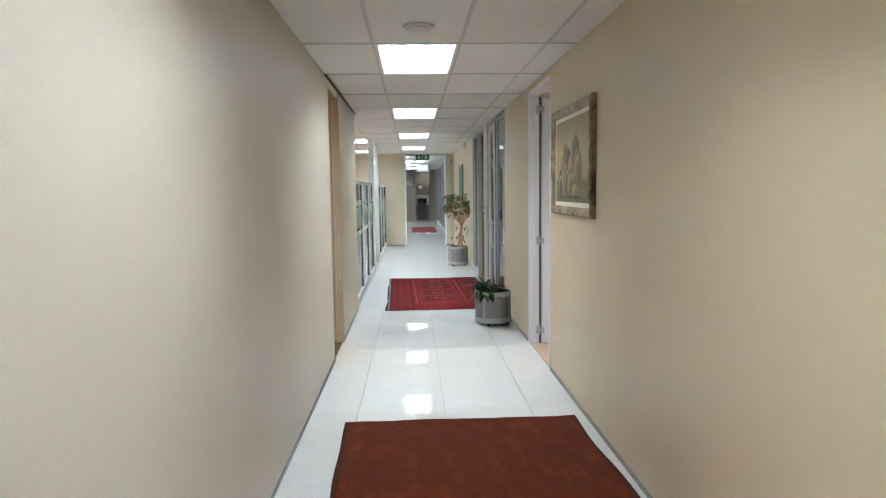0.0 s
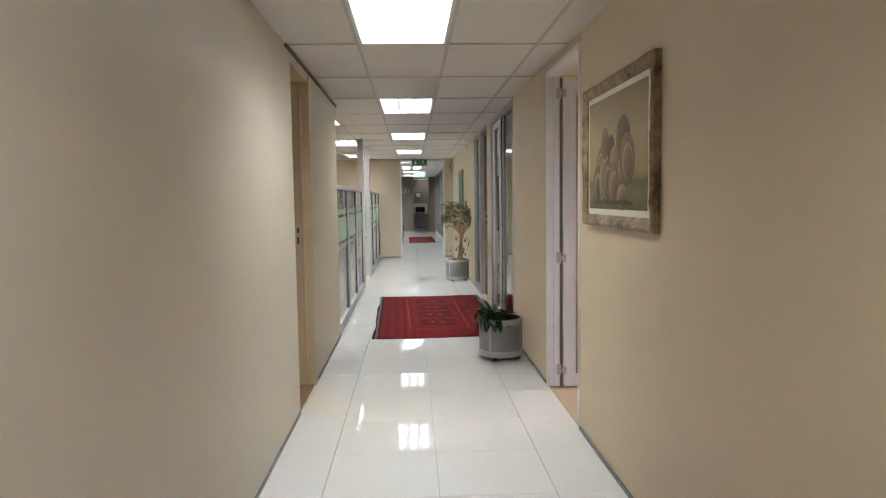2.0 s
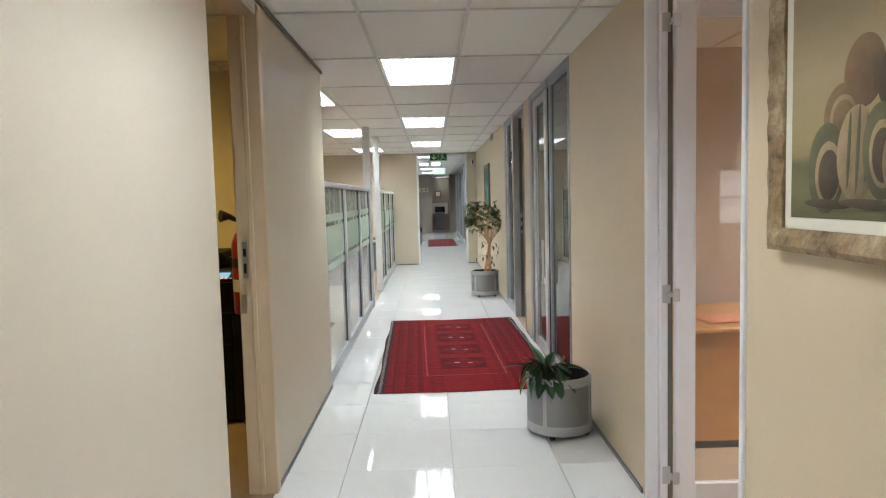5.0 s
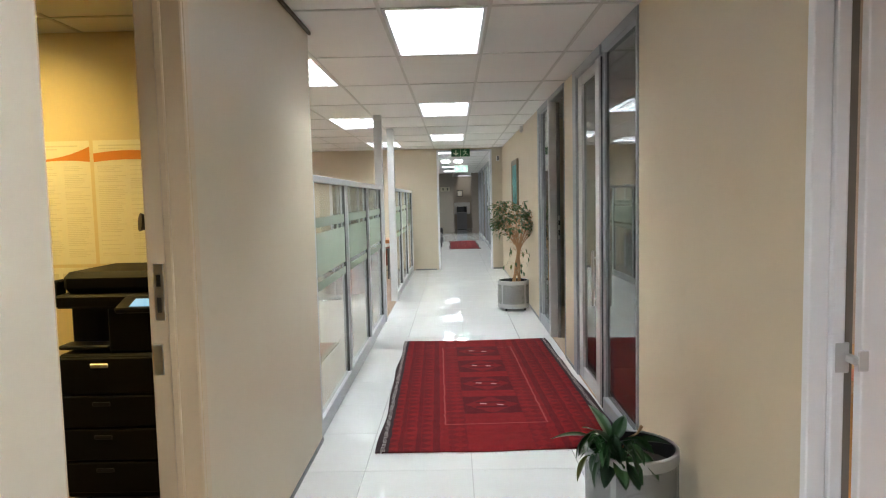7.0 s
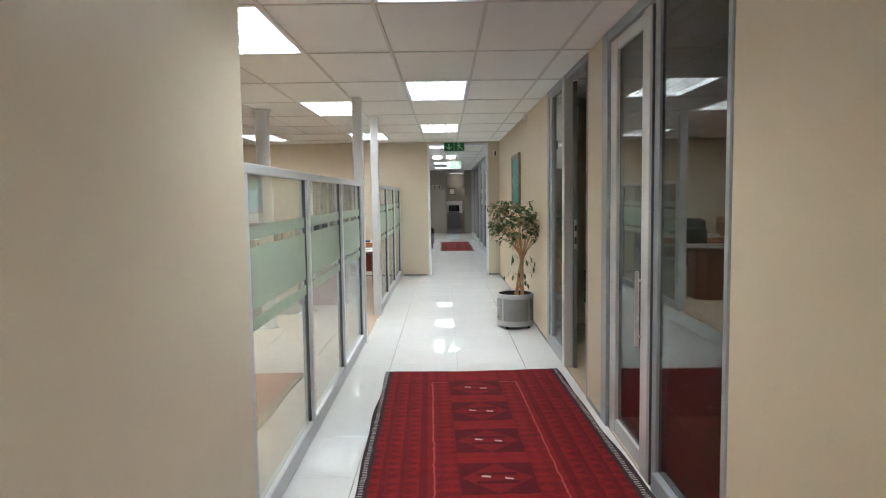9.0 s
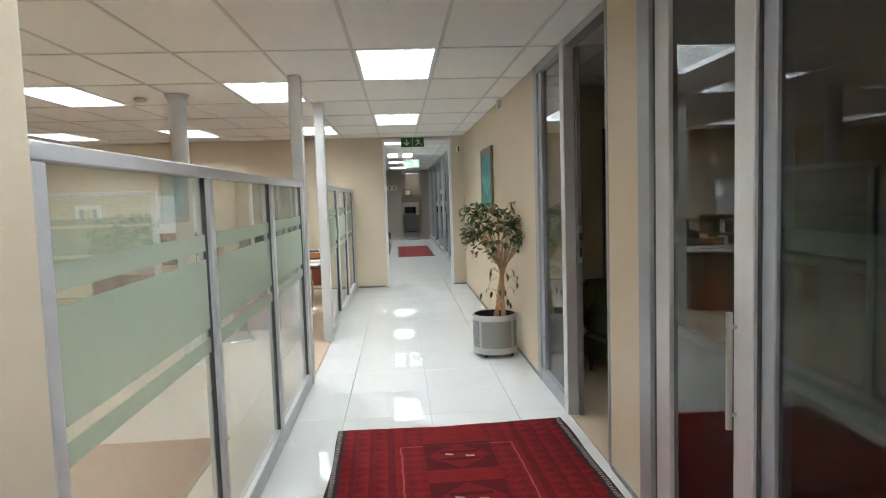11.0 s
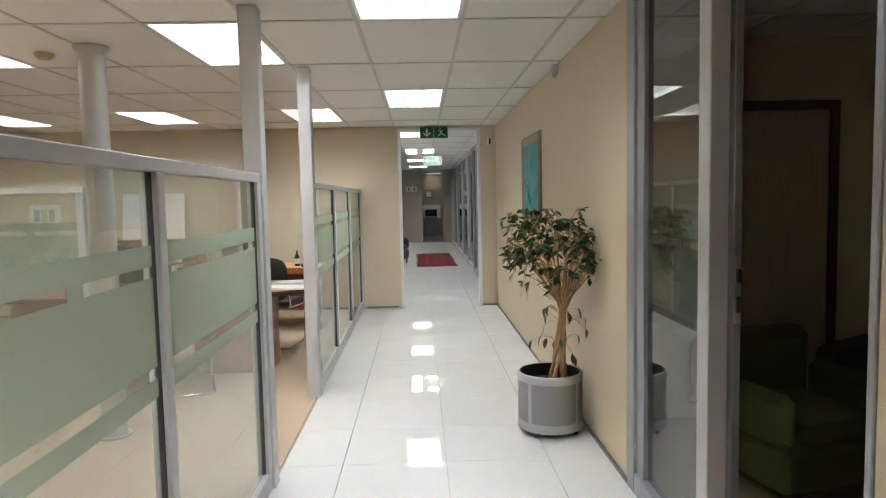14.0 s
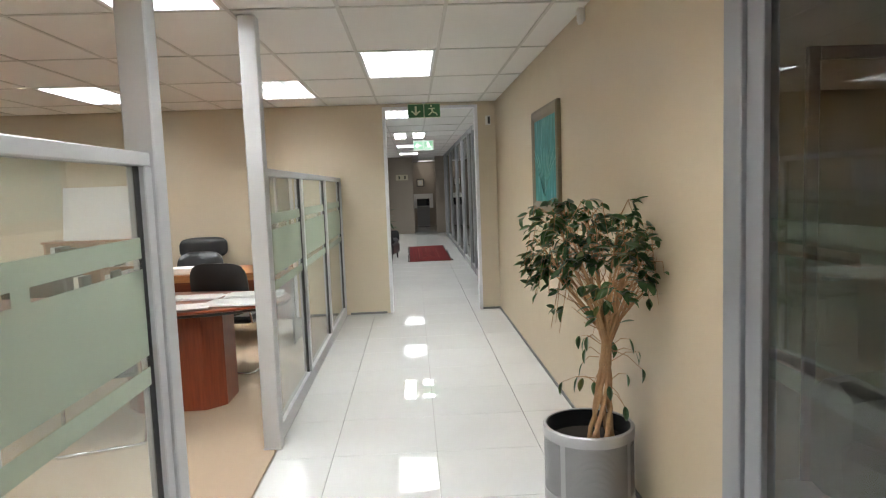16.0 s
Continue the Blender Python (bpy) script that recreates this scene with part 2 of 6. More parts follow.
# subfloor: one slab under everything, with the carpets laid on it
joined("floor", [(-7.0, 5.0, -4.8, 40.0, -0.2, -0.012)], M_GROUT, "grey grouted slab under polished white floor tiles", "floor")
floor = bpy.data.objects["floor"]
joined("carpet_office", [(-6.8, -0.955, 8.0, 17.88, -0.011, 0.004)], M_CARPET, "beige carpet in the open office", "carpet")
joined("carpet_rooms", [(0.955, 4.6, 2.6, 17.8, -0.011, 0.003)], M_CARPET, "beige brown carpet in the side rooms", "carpet")
joined("carpet_copy_room", [(-4.2, -0.935, 3.2, 7.9, -0.011, 0.003)], M_BROWN_CARPET, "brown carpet in the copy room", "carpet")

# the wall beside the copy room, with its doorway
joined("wall_left", [
    (LX - 0.12, LX, -4.6, 5.30, 0, CEIL),
    (LX - 0.12, LX, 5.30, 6.05, 2.46, CEIL),
], M_WALL_PALE, "pale beige painted plaster wall with a doorway", "wall")
joined("wall_corner", [(LX - 0.12, LX, 6.05, 7.98, 0, CEIL)], M_WALL, "beige painted plaster wall between doorway and office", "wall")
# the glazed side, with three doorways and fixed glass
joined("wall_right", [
    (RX, RX + 0.11, -4.6, 4.82, 0, CEIL),
    (RX, RX + 0.11, 4.82, 5.84, 2.47, CEIL),
    (RX, RX + 0.11, 5.84, 7.60, 0, CEIL),
    (RX, RX + 0.11, 9.57, 10.04, 0, CEIL),
    (RX, RX + 0.11, 11.92, END_Y + 0.9, 0, CEIL),
], M_WALL_TAN, "warm beige painted plaster wall between glazed rooms", "wall")
joined("wall_end", [
    (-6.8, -0.41, END_Y, END_Y + END_T, 0, CEIL),
    (0.735, RX, END_Y, END_Y + END_T, 0, CEIL),
    (-0.41, 0.735, END_Y, END_Y + END_T, 2.50, CEIL),
], M_WALL, "beige painted wall with a full-height opening", "wall")
joined("wall_back", [(LX, RX, -4.72, -4.6, 0, CEIL)], M_WALL, "beige painted wall behind the walker", "wall")
# copy room
joined("wall_copy_room", [
    (-4.3, LX - 0.12, 7.88, 8.00, 0, CEIL),
    (-4.3, -4.2, 3.2, 7.88, 0, CEIL),
    (-4.3, LX - 0.12, 3.1, 3.2, 0, CEIL),
], M_YELLOW_WALL, "cream painted walls of the copy room", "wall")
# open office
joined("wall_office", [(-6.9, -6.8, 7.9, 18.0, 0, CEIL), (-6.8, -4.3, 7.88, 8.0, 0, CEIL)], M_WALL, "beige painted outer walls of the open office", "wall")
# rooms behind the glazing
joined("wall_front_room", [
    (RX + 0.11, 4.6, 7.46, 7.50, 0, CEIL),
    (RX + 0.11, 4.6, 2.5, 2.6, 0, CEIL),
    (4.6, 4.7, 2.5, 7.5, 0, CEIL),
], M_PINK_WALL, "dusky pink beige walls of the front side room", "wall")
joined("wall_rooms", [
    (RX + 0.11, 4.6, 9.67, 9.72, 0, CEIL),
    (RX + 0.11, 3.4, 12.9, 13.0, 0, CEIL),
    (3.4, 3.5, 9.72, 13.0, 0, CEIL),
], M_WALL, "beige painted walls of the unlit lounge", "wall")
# unlit room: its darkness is put into the wall colour
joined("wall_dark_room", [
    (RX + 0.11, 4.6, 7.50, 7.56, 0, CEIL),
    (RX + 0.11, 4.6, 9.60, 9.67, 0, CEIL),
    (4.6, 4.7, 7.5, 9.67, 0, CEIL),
], M_DARK_WALL, "walls of the unlit meeting room, shade put into a brown tone", "wall")
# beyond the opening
# dim lobby: the low light is carried by the same darkened tone
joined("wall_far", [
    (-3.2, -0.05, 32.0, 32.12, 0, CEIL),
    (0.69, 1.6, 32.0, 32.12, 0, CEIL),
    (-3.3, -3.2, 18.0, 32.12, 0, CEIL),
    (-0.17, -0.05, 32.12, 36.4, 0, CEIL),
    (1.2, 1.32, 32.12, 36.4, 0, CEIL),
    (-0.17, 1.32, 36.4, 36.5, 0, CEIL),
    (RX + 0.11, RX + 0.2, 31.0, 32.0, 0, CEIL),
], M_DARK_WALL, "walls of the dim far lobby, shade put into a brown tone", "wall")
joined("wall_far_rooms", [(3.0, 3.1, 18.0, 32.0, 0, CEIL), (1.06, 3.0, 18.78, 18.9, 0, CEIL)], M_WALL, "beige walls of the far side rooms", "wall")

# ---- ceiling: one grid of lay-in tiles, in one mesh ----
GX, GY = -0.455, 3.97         # one joint of the grid; tiles are 0.6 by 1.2
PANELS = []                   # (column, row, glow)
for row in (-6, -3, 0, 3, 6, 9):
    PANELS.append((0, row, 0))
for row in (4, 7, 10):
    PANELS += [(-2, row, 0), (-5, row, 0), (-8, row, 0)]
PANELS += [(0, 12, 1), (1, 26, 4), (0, 18, 1), (0, 21, 1), (-3, 14, 1)]
PANELS += [(-4, 2, 2), (5, 1, 3)]
TAKEN = {(c, r) for c, r, _ in PANELS}


def ceiling():
    bm = bmesh.new()
    for c in range(-11, 9):
        for r in range(-8, 28):
            x0, y0 = GX + 0.6 * c, GY + 1.2 * r
            if (c, r) in TAKEN:
                cbox(bm, x0, x0 + 0.6, y0, y0 + 1.2, CEIL + 0.09, CEIL + 0.11, 0.002)
                continue
            cbox(bm, x0 + 0.008, x0 + 0.592, y0 + 0.008, y0 + 1.192, CEIL + 0.002 + 0.002 * random.random(), CEIL + 0.02, 0.003)
    return structure("ceiling", bm, M_CEIL, "suspended ceiling of white lay-in tiles in a metal grid", "ceiling")


ceiling()


def ceiling_grid():
    bm = bmesh.new()
    for c in range(-11, 10):
        x = GX + 0.6 * c
        cbox(bm, x - 0.011, x + 0.011, -5.6, 37.6, CEIL - 0.003, CEIL + 0.03, 0.001)
    for r in range(-8, 29):
        y = GY + 1.2 * r
        for c in range(-11, 9):
            x = GX + 0.6 * c
            cbox(bm, x + 0.011, x + 0.589, y - 0.011, y + 0.011, CEIL - 0.003, CEIL + 0.03, 0.001)
    return structure("ceiling_grid", bm, plain("grid_metal", (0.60, 0.59, 0.56), 0.5, 0.0, 0.04), "white metal bars of the ceiling grid", "ceiling")


ceiling_grid()
joined("roof_slab", [(-7.0, 5.0, -4.8, 40.0, 3.0, 3.1)], M_GROUT, "concrete slab above the suspended ceiling", "slab")


M_LOUVRE = plain("satin_louvre_metal", (0.28, 0.28, 0.28), 0.35, 0.3, 0.03)


def ceiling_light(glow_material, label):
    top = thing("ceiling_light", pose(0, 0, -20), label, "ceiling light", "recessed ceiling lights")
    bm = bmesh.new()
    for x0, x1, y0, y1 in ((-0.289, -0.268, -0.589, 0.589), (0.268, 0.289, -0.589, 0.589), (-0.268, 0.268, -0.589, -0.568), (-0.268, 0.268, 0.568, 0.589)):
        cbox(bm, x0, x1, y0, y1, -0.002, 0.08, 0.002)
    part("frame", bm, M_WHITE_METAL, top, "white metal rim")
    part("diffuser", box(-0.268, 0.268, -0.568, 0.568, 0.062, 0.07, 0.001), glow_material, top, "glowing white diffuser")
    bm = bmesh.new()
    for x in (-0.1786, -0.0893, 0.0, 0.0893, 0.1786):
        cbox(bm, x - 0.0012, x + 0.0012, -0.567, 0.567, 0.006, 0.060, 0.0005)
    for k in range(1, 14):
        y = -0.568 + 1.136 * k / 14
        for q in range(6):
            x = -0.2679 + 0.0893 * q
            cbox(bm, x + 0.0022, x + 0.087, y - 0.0015, y + 0.0015, 0.034, 0.060, 0.0004)
    part("louvre", bm, M_LOUVRE, top, "satin parabolic louvre")
    return top


LIGHTS = [
    ceiling_light(M_PANEL, "lit white louvred light panel recessed in the ceiling"),
    ceiling_light(M_PANEL_FAR, "lit light panel in the far lobby's ceiling"),
    ceiling_light(M_PANEL_WARM, "warm yellow light panel in the copy room's ceiling"),
    ceiling_light(M_PANEL_ROOM, "louvred light panel in a side room's ceiling"),
    ceiling_light(M_PANEL_DIM, "weak light panel in the kitchenette's ceiling"),
]
FIRST = set()
for c, r, kind in PANELS:
    m = pose(GX + 0.6 * c + 0.3, GY + 1.2 * r + 0.6, CEIL)
    if kind in FIRST:
        copy_thing(LIGHTS[kind], m)
    else:
        FIRST.add(kind)
        LIGHTS[kind].matrix_basis = m

# ---- skirting ----
M_SKIRT = plain("grey_metal_skirting", (0.20, 0.20, 0.205), 0.4, 0.4)


def skirting(name, runs):
    bm = bmesh.new()
    for x0, x1, y0, y1 in runs:
        cbox(bm, x0, x1, y0, y1, 0, 0.026, 0.002)
    structure(name, bm, M_SKIRT, "thin grey metal skirting along the wall", "skirting")


skirting("baseboard_right", [(RX - 0.011, RX - 0.001, a, b) for a, b in ((-4.6, 4.80), (5.90, 7.60), (9.57, 10.02), (11.93, END_Y))] + [(0.735, RX - 0.012, END_Y - 0.011, END_Y - 0.001)])
skirting("baseboard_left", [(LX + 0.001, LX + 0.009, a, b) for a, b in ((-4.6, 5.28), (6.08, 7.98))])
skirting("baseboard_end", [(-6.8, -0.99, END_Y - 0.011, END_Y - 0.001), (-0.90, -0.45, END_Y - 0.011, END_Y - 0.001)])

# ---- dark strip painted as the shadow gap along the top of the plastered wall beside the doorway ----
joined("trim_shadow_gap", [(LX + 0.001, LX + 0.016, 5.10, 7.995, CEIL - 0.026, CEIL - 0.004)], plain("shadow_gap_brown", (0.12, 0.095, 0.07), 0.6), "dark brown strip standing for the shadow gap under the ceiling", "trim", 0.002)

# ---- trim of the end opening ----
bm = bmesh.new()
cbox(bm, -0.412, -0.372, END_Y - 0.006, END_Y + 0.126, 0, 2.498, 0.004)
cbox(bm, 0.697, 0.737, END_Y - 0.006, END_Y + 0.126, 0, 2.498, 0.004)
cbox(bm, -0.372, 0.697, END_Y - 0.006, END_Y + 0.126, 2.465, 2.498, 0.004)
structure("trim_opening", bm, M_WHITE_METAL, "pale metal lining of the corridor opening", "trim")


# ---- glazing ----
def bars(boxes, b=0.004):
    bm = bmesh.new()
    for q in boxes:
        cbox(bm, *q, b)
    return bm


def pane(x, y0, y1, z0, z1, parent, film=(), face=1.0, coat=None, glass=None):
    """A sheet of glass across x, and bands of frosted film on one face of it."""
    ob = part("pane", box(x - 0.003, x + 0.003, y0, y1, z0, z1, 0.0005), glass or (M_GLASS_TINT if coat else M_GLASS), parent, "tinted glass pane" if coat else "clear glass pane")
    ob.visible_shadow = False
    for a, b, c, d in film:
        f = part("frosted_band", box(x + face * 0.0052 - 0.0006, x + face * 0.0052 + 0.0006, a, b, c, d, 0.0002), coat or M_FROST, ob, "pale green frosted film")
        f.visible_shadow = False
    return ob


def film_bands(y0, y1, gap0, gap1):
    """Two bands with a narrow clear slot in each, one slot broken by a short bridge."""
    return [(y0, y1, 1.333, 1.40), (gap0, gap1, 1.298, 1.333), (y0, y1, 1.012, 1.298), (y0, y1, 0.915, 0.975)]


# the room behind the fixed glass and its sliding door
w1 = thing("window_1", pose(0, 0, 0), "aluminium framed glass front with a closed glass door", "glass front", "", "structure")
part("window_frame", bars([
    (RX - 0.012, RX + 0.075, 9.425, 9.568, 0, CEIL - 0.004),
    (RX + 0.012, RX + 0.075, 8.47, 8.545, 0, CEIL - 0.004),
    (RX - 0.008, RX + 0.075, 7.602, 7.64, 0, CEIL - 0.004),
    (RX - 0.010, RX + 0.07, 7.64, 8.47, 0, 0.10),
    (RX - 0.010, RX + 0.07, 7.64, 8.47, 2.46, CEIL - 0.004),
    (RX - 0.010, RX + 0.07, 8.54, 9.425, 2.46, CEIL - 0.004),
]), M_ALU_SHADED, w1)
pane(RX + 0.03, 7.64, 8.47, 0.10, 2.46, w1, film_bands(7.645, 8.465, 7.9, 8.1), 1, M_FROST_THIN)
d1 = part("door_leaf", bars([
    (RX + 0.004, RX + 0.05, 9.25, 9.395, 0.012, 2.452),
    (RX - 0.010, RX + 0.05, 8.555, 8.68, 0.012, 2.452),
    (RX + 0.006, RX + 0.048, 8.68, 9.25, 0.012, 0.11),
    (RX + 0.006, RX + 0.048, 8.68, 9.25, 2.38, 2.452),
]), M_ALU_LIT, w1, "door stiles in a paler, lit aluminium tone")
pane(RX + 0.027, 8.68, 9.25, 0.11, 2.38, d1.parent, film_bands(8.685, 9.245, 8.9, 9.02), 1, M_FROST_THIN)
bm = tube(bmesh.new(), [(RX - 0.035, 8.66, 0.71), (RX - 0.035, 8.66, 1.11)], 0.011, 12)
tube(bm, [(RX - 0.035, 8.66, 0.76), (RX + 0.004, 8.66, 0.76)], 0.007, 8)
tube(bm, [(RX - 0.035, 8.66, 1.06), (RX + 0.004, 8.66, 1.06)], 0.007, 8)
part("handle", bm, M_STEEL, d1, "steel pull handle", True)
part("gasket", bars([(RX + 0.008, RX + 0.03, 9.397, 9.424, 0, 2.45), (RX + 0.002, RX + 0.03, 8.541, 8.552, 0, 2.45)], 0.001), M_ALU_DARK, w1)

# the room with the green armchair
w2 = thing("window_2", pose(0, 0, 0), "aluminium framed glass panel beside an open doorway", "glass front", "", "structure")
part("window_frame", bars([
    (RX - 0.012, RX + 0.085, 11.80, 11.918, 0, CEIL - 0.004),
    (RX - 0.010, RX + 0.08, 11.03, 11.80, 0, 0.11),
    (RX - 0.010, RX + 0.08, 11.03, 11.80, 2.46, CEIL - 0.004),
    (RX - 0.010, RX + 0.08, 10.07, 10.895, 2.475, CEIL - 0.004),
    (RX - 0.006, RX + 0.118, 10.042, 10.07, 0, CEIL - 0.004),
]), M_ALU_SHADED, w2)
part("mullion", bars([(RX - 0.014, RX + 0.06, 10.93, 11.03, 0, CEIL - 0.004)]), M_ALU_LIT, w2, "mullion in a paler, lit aluminium tone")
part("inner_frame", bars([(RX + 0.004, RX + 0.06, 11.70, 11.798, 0.112, 2.458)]), M_ALU_SHADED, w2)
# dark tone stands for the shade on the side turned to the room
part("rebate", bars([(RX + 0.061, RX + 0.093, 10.897, 10.94, 0, 2.47)]), plain("shaded_rebate_metal", (0.21, 0.205, 0.20), 0.5, 0.3), w2, "metal door rebate with its shade in a dark tone")
pane(RX + 0.03, 11.03, 11.70, 0.11, 2.46, w2, film_bands(11.035, 11.695, 11.2, 11.3), 1, M_FROST_THIN, M_GLASS_GREY)
lock = part("strike_plate", bars([(RX + 0.066, RX + 0.089, 10.8932, 10.8965, 1.05, 1.30)], 0.001), M_STEEL, w2, "steel lock plate")
part("latch", bars([(RX + 0.069, RX + 0.086, 10.875, 10.893, 1.20, 1.25), (RX + 0.069, RX + 0.086, 10.885, 10.893, 1.09, 1.15)], 0.002), M_BLACK, lock)

# colour for the shade in the gap between door frame and leaf
M_DOOR_GAP = plain("door_gap_brown", (0.15, 0.13, 0.11), 0.8)
M_HINGE = plain("grey_hinge_metal", (0.50, 0.50, 0.51), 0.4, 0.3)
# the first doorway on the glazed side: frame and a glass leaf that stands open into the room
d = thing("door_1", pose(RX, 5.84, 0), "open aluminium and glass door in its metal frame", "door", "", "structure")
part("door_frame", bars([
    (-0.012, 0.045, -0.038, -0.001, 0, 2.468), (0.046, 0.085, -0.052, -0.001, 0, 2.468), (-0.008, 0.105, -1.018, -0.990, 0, 2.468), (-0.012, 0.085, -0.990, -0.053, 2.425, 2.468),
]), M_WHITE_METAL, d, "pale grey metal door frame")
bm = bars([(0.11, 0.205, -0.088, -0.05, 0.01, 2.40), (0.90, 1.0, -0.088, -0.05, 0.01, 2.40), (0.205, 0.90, -0.088, -0.05, 0.01, 0.11), (0.205, 0.90, -0.088, -0.05, 2.31, 2.40)])
# added strip that draws the dark gap between frame and leaf
part("gasket", bars([(0.0855, 0.109, -0.045, -0.035, 0.0, 2.42)], 0.001), M_DOOR_GAP, d, "brown-grey strip drawn as the dark gap beside the leaf")
leaf = part("door_leaf", bm, M_WHITE_METAL, d, "pale metal door leaf standing open")
p = part("pane", box(0.205, 0.90, -0.072, -0.066, 0.11, 2.31, 0.0005), M_GLASS, leaf, "clear glass pane")
p.visible_shadow = False
for z in (0.14, 1.03, 2.30):
    part("hinge", bars([(0.055, 0.098, -0.053, -0.0455, z - 0.045, z + 0.045), (0.098, 0.128, -0.0945, -0.0885, z - 0.03, z + 0.03), (0.086, 0.104, -0.092, -0.046, z - 0.012, z + 0.012)]), M_HINGE, leaf, "steel hinge")

# the copy room's doorway
d = thing("door_2", pose(LX, 5.22, 0), "open doorway with a beige painted metal frame", "door frame", "", "structure")
part("door_frame", bars([
    (-0.14, -0.004, 0.081, 0.092, 0, 2.458), (-0.14, 0.012, 0.808, 0.829, 0, 2.458), (-0.14, 0.004, 0.092, 0.808, 2.438, 2.458),
    (0.001, 0.012, 0.829, 0.875, 0, 2.50), (-0.075, -0.05, 0.795, 0.808, 0, 2.438), (-0.075, -0.05, 0.0925, 0.105, 0, 2.438),
]), M_JAMB, d)
plate = part("strike_plate", bars([(-0.118, -0.086, 0.803, 0.8075, 1.135, 1.32)], 0.001), M_STEEL, d, "worn steel strike plate")
part("latch_hole", bars([(-0.11, -0.095, 0.8022, 0.8028, 1.245, 1.285), (-0.11, -0.095, 0.8022, 0.8028, 1.16, 1.21)], 0.0002), M_BLACK, plate)
part("strike_plate", bars([(-0.13, -0.10, 0.800, 0.8075, 0.955, 1.055)], 0.001), M_STEEL, d, "second steel strike plate")


# ---- office partitions ----
def partition(y0, posts, yend, gaps):
    top = thing("partition", pose(-0.972, y0, 0), "low aluminium partition with glass panes and frosted bands", "partition", "office partitions")
    cuts = [y0] + posts + [yend]
    part("top_rail", box(-0.03, 0.03, 0, yend - y0, 1.63, 1.675, 0.004), M_ALU, top)
    part("bottom_rail", box(-0.03, 0.03, 0, yend - y0, 0.0, 0.10, 0.004), M_ALU, top)
    for k, y in enumerate(cuts):
        a = y - y0 - (0.0 if k == 0 else 0.06 if y == yend else 0.03)
        part("post", box(-0.032, 0.032, a, a + 0.06, 0.101, 1.629, 0.004), M_ALU, top)
    for k, (a, b) in enumerate(zip(cuts, cuts[1:])):
        a, b = a - y0 + (0.06 if k == 0 else 0.03), b - y0 - (0.06 if b == yend else 0.03)
        part("glazing_bead", bars([(-0.006, 0.008, a, a + 0.004, 0.101, 1.629), (-0.008, 0.014, b - 0.007, b, 0.101, 1.629)], 0.0008), M_ALU_DARK, top, "black glazing gasket")
        a, b = a + 0.004, b - 0.007
        g = gaps[k]
        pane(0.0, a, b, 0.10, 1.63, top, film_bands(a + 0.002, b - 0.002, a + (b - a) * g, a + (b - a) * (g + 0.06)), 1)
    return top


partition(8.0, [9.345, 10.69], 12.02, (0.72, 0.6, 0.42))
partition(13.76, [15.03, 16.42], 17.86, (0.55, 0.6, 0.5))
# a third run stands across the office, before the table
cross = partition(0.0, [1.24, 2.47], 3.72, (0.3, 0.6, 0.5))
cross.matrix_basis = pose(-2.77, 13.9, 0, 0, 0, 90)
for y in (12.065, 13.69):
    p = thing("post", pose(-0.978, y, 0), "tall aluminium post from floor to ceiling beside the partition", "post", "partition posts")
    part("shaft", box(-0.048, 0.05, -0.042, 0.055, 0.0, CEIL - 0.005, 0.005), M_ALU, p)
    part("foot", box(-0.052, 0.054, -0.046, 0.058, 0.0, 0.012, 0.002), M_ALU, p)

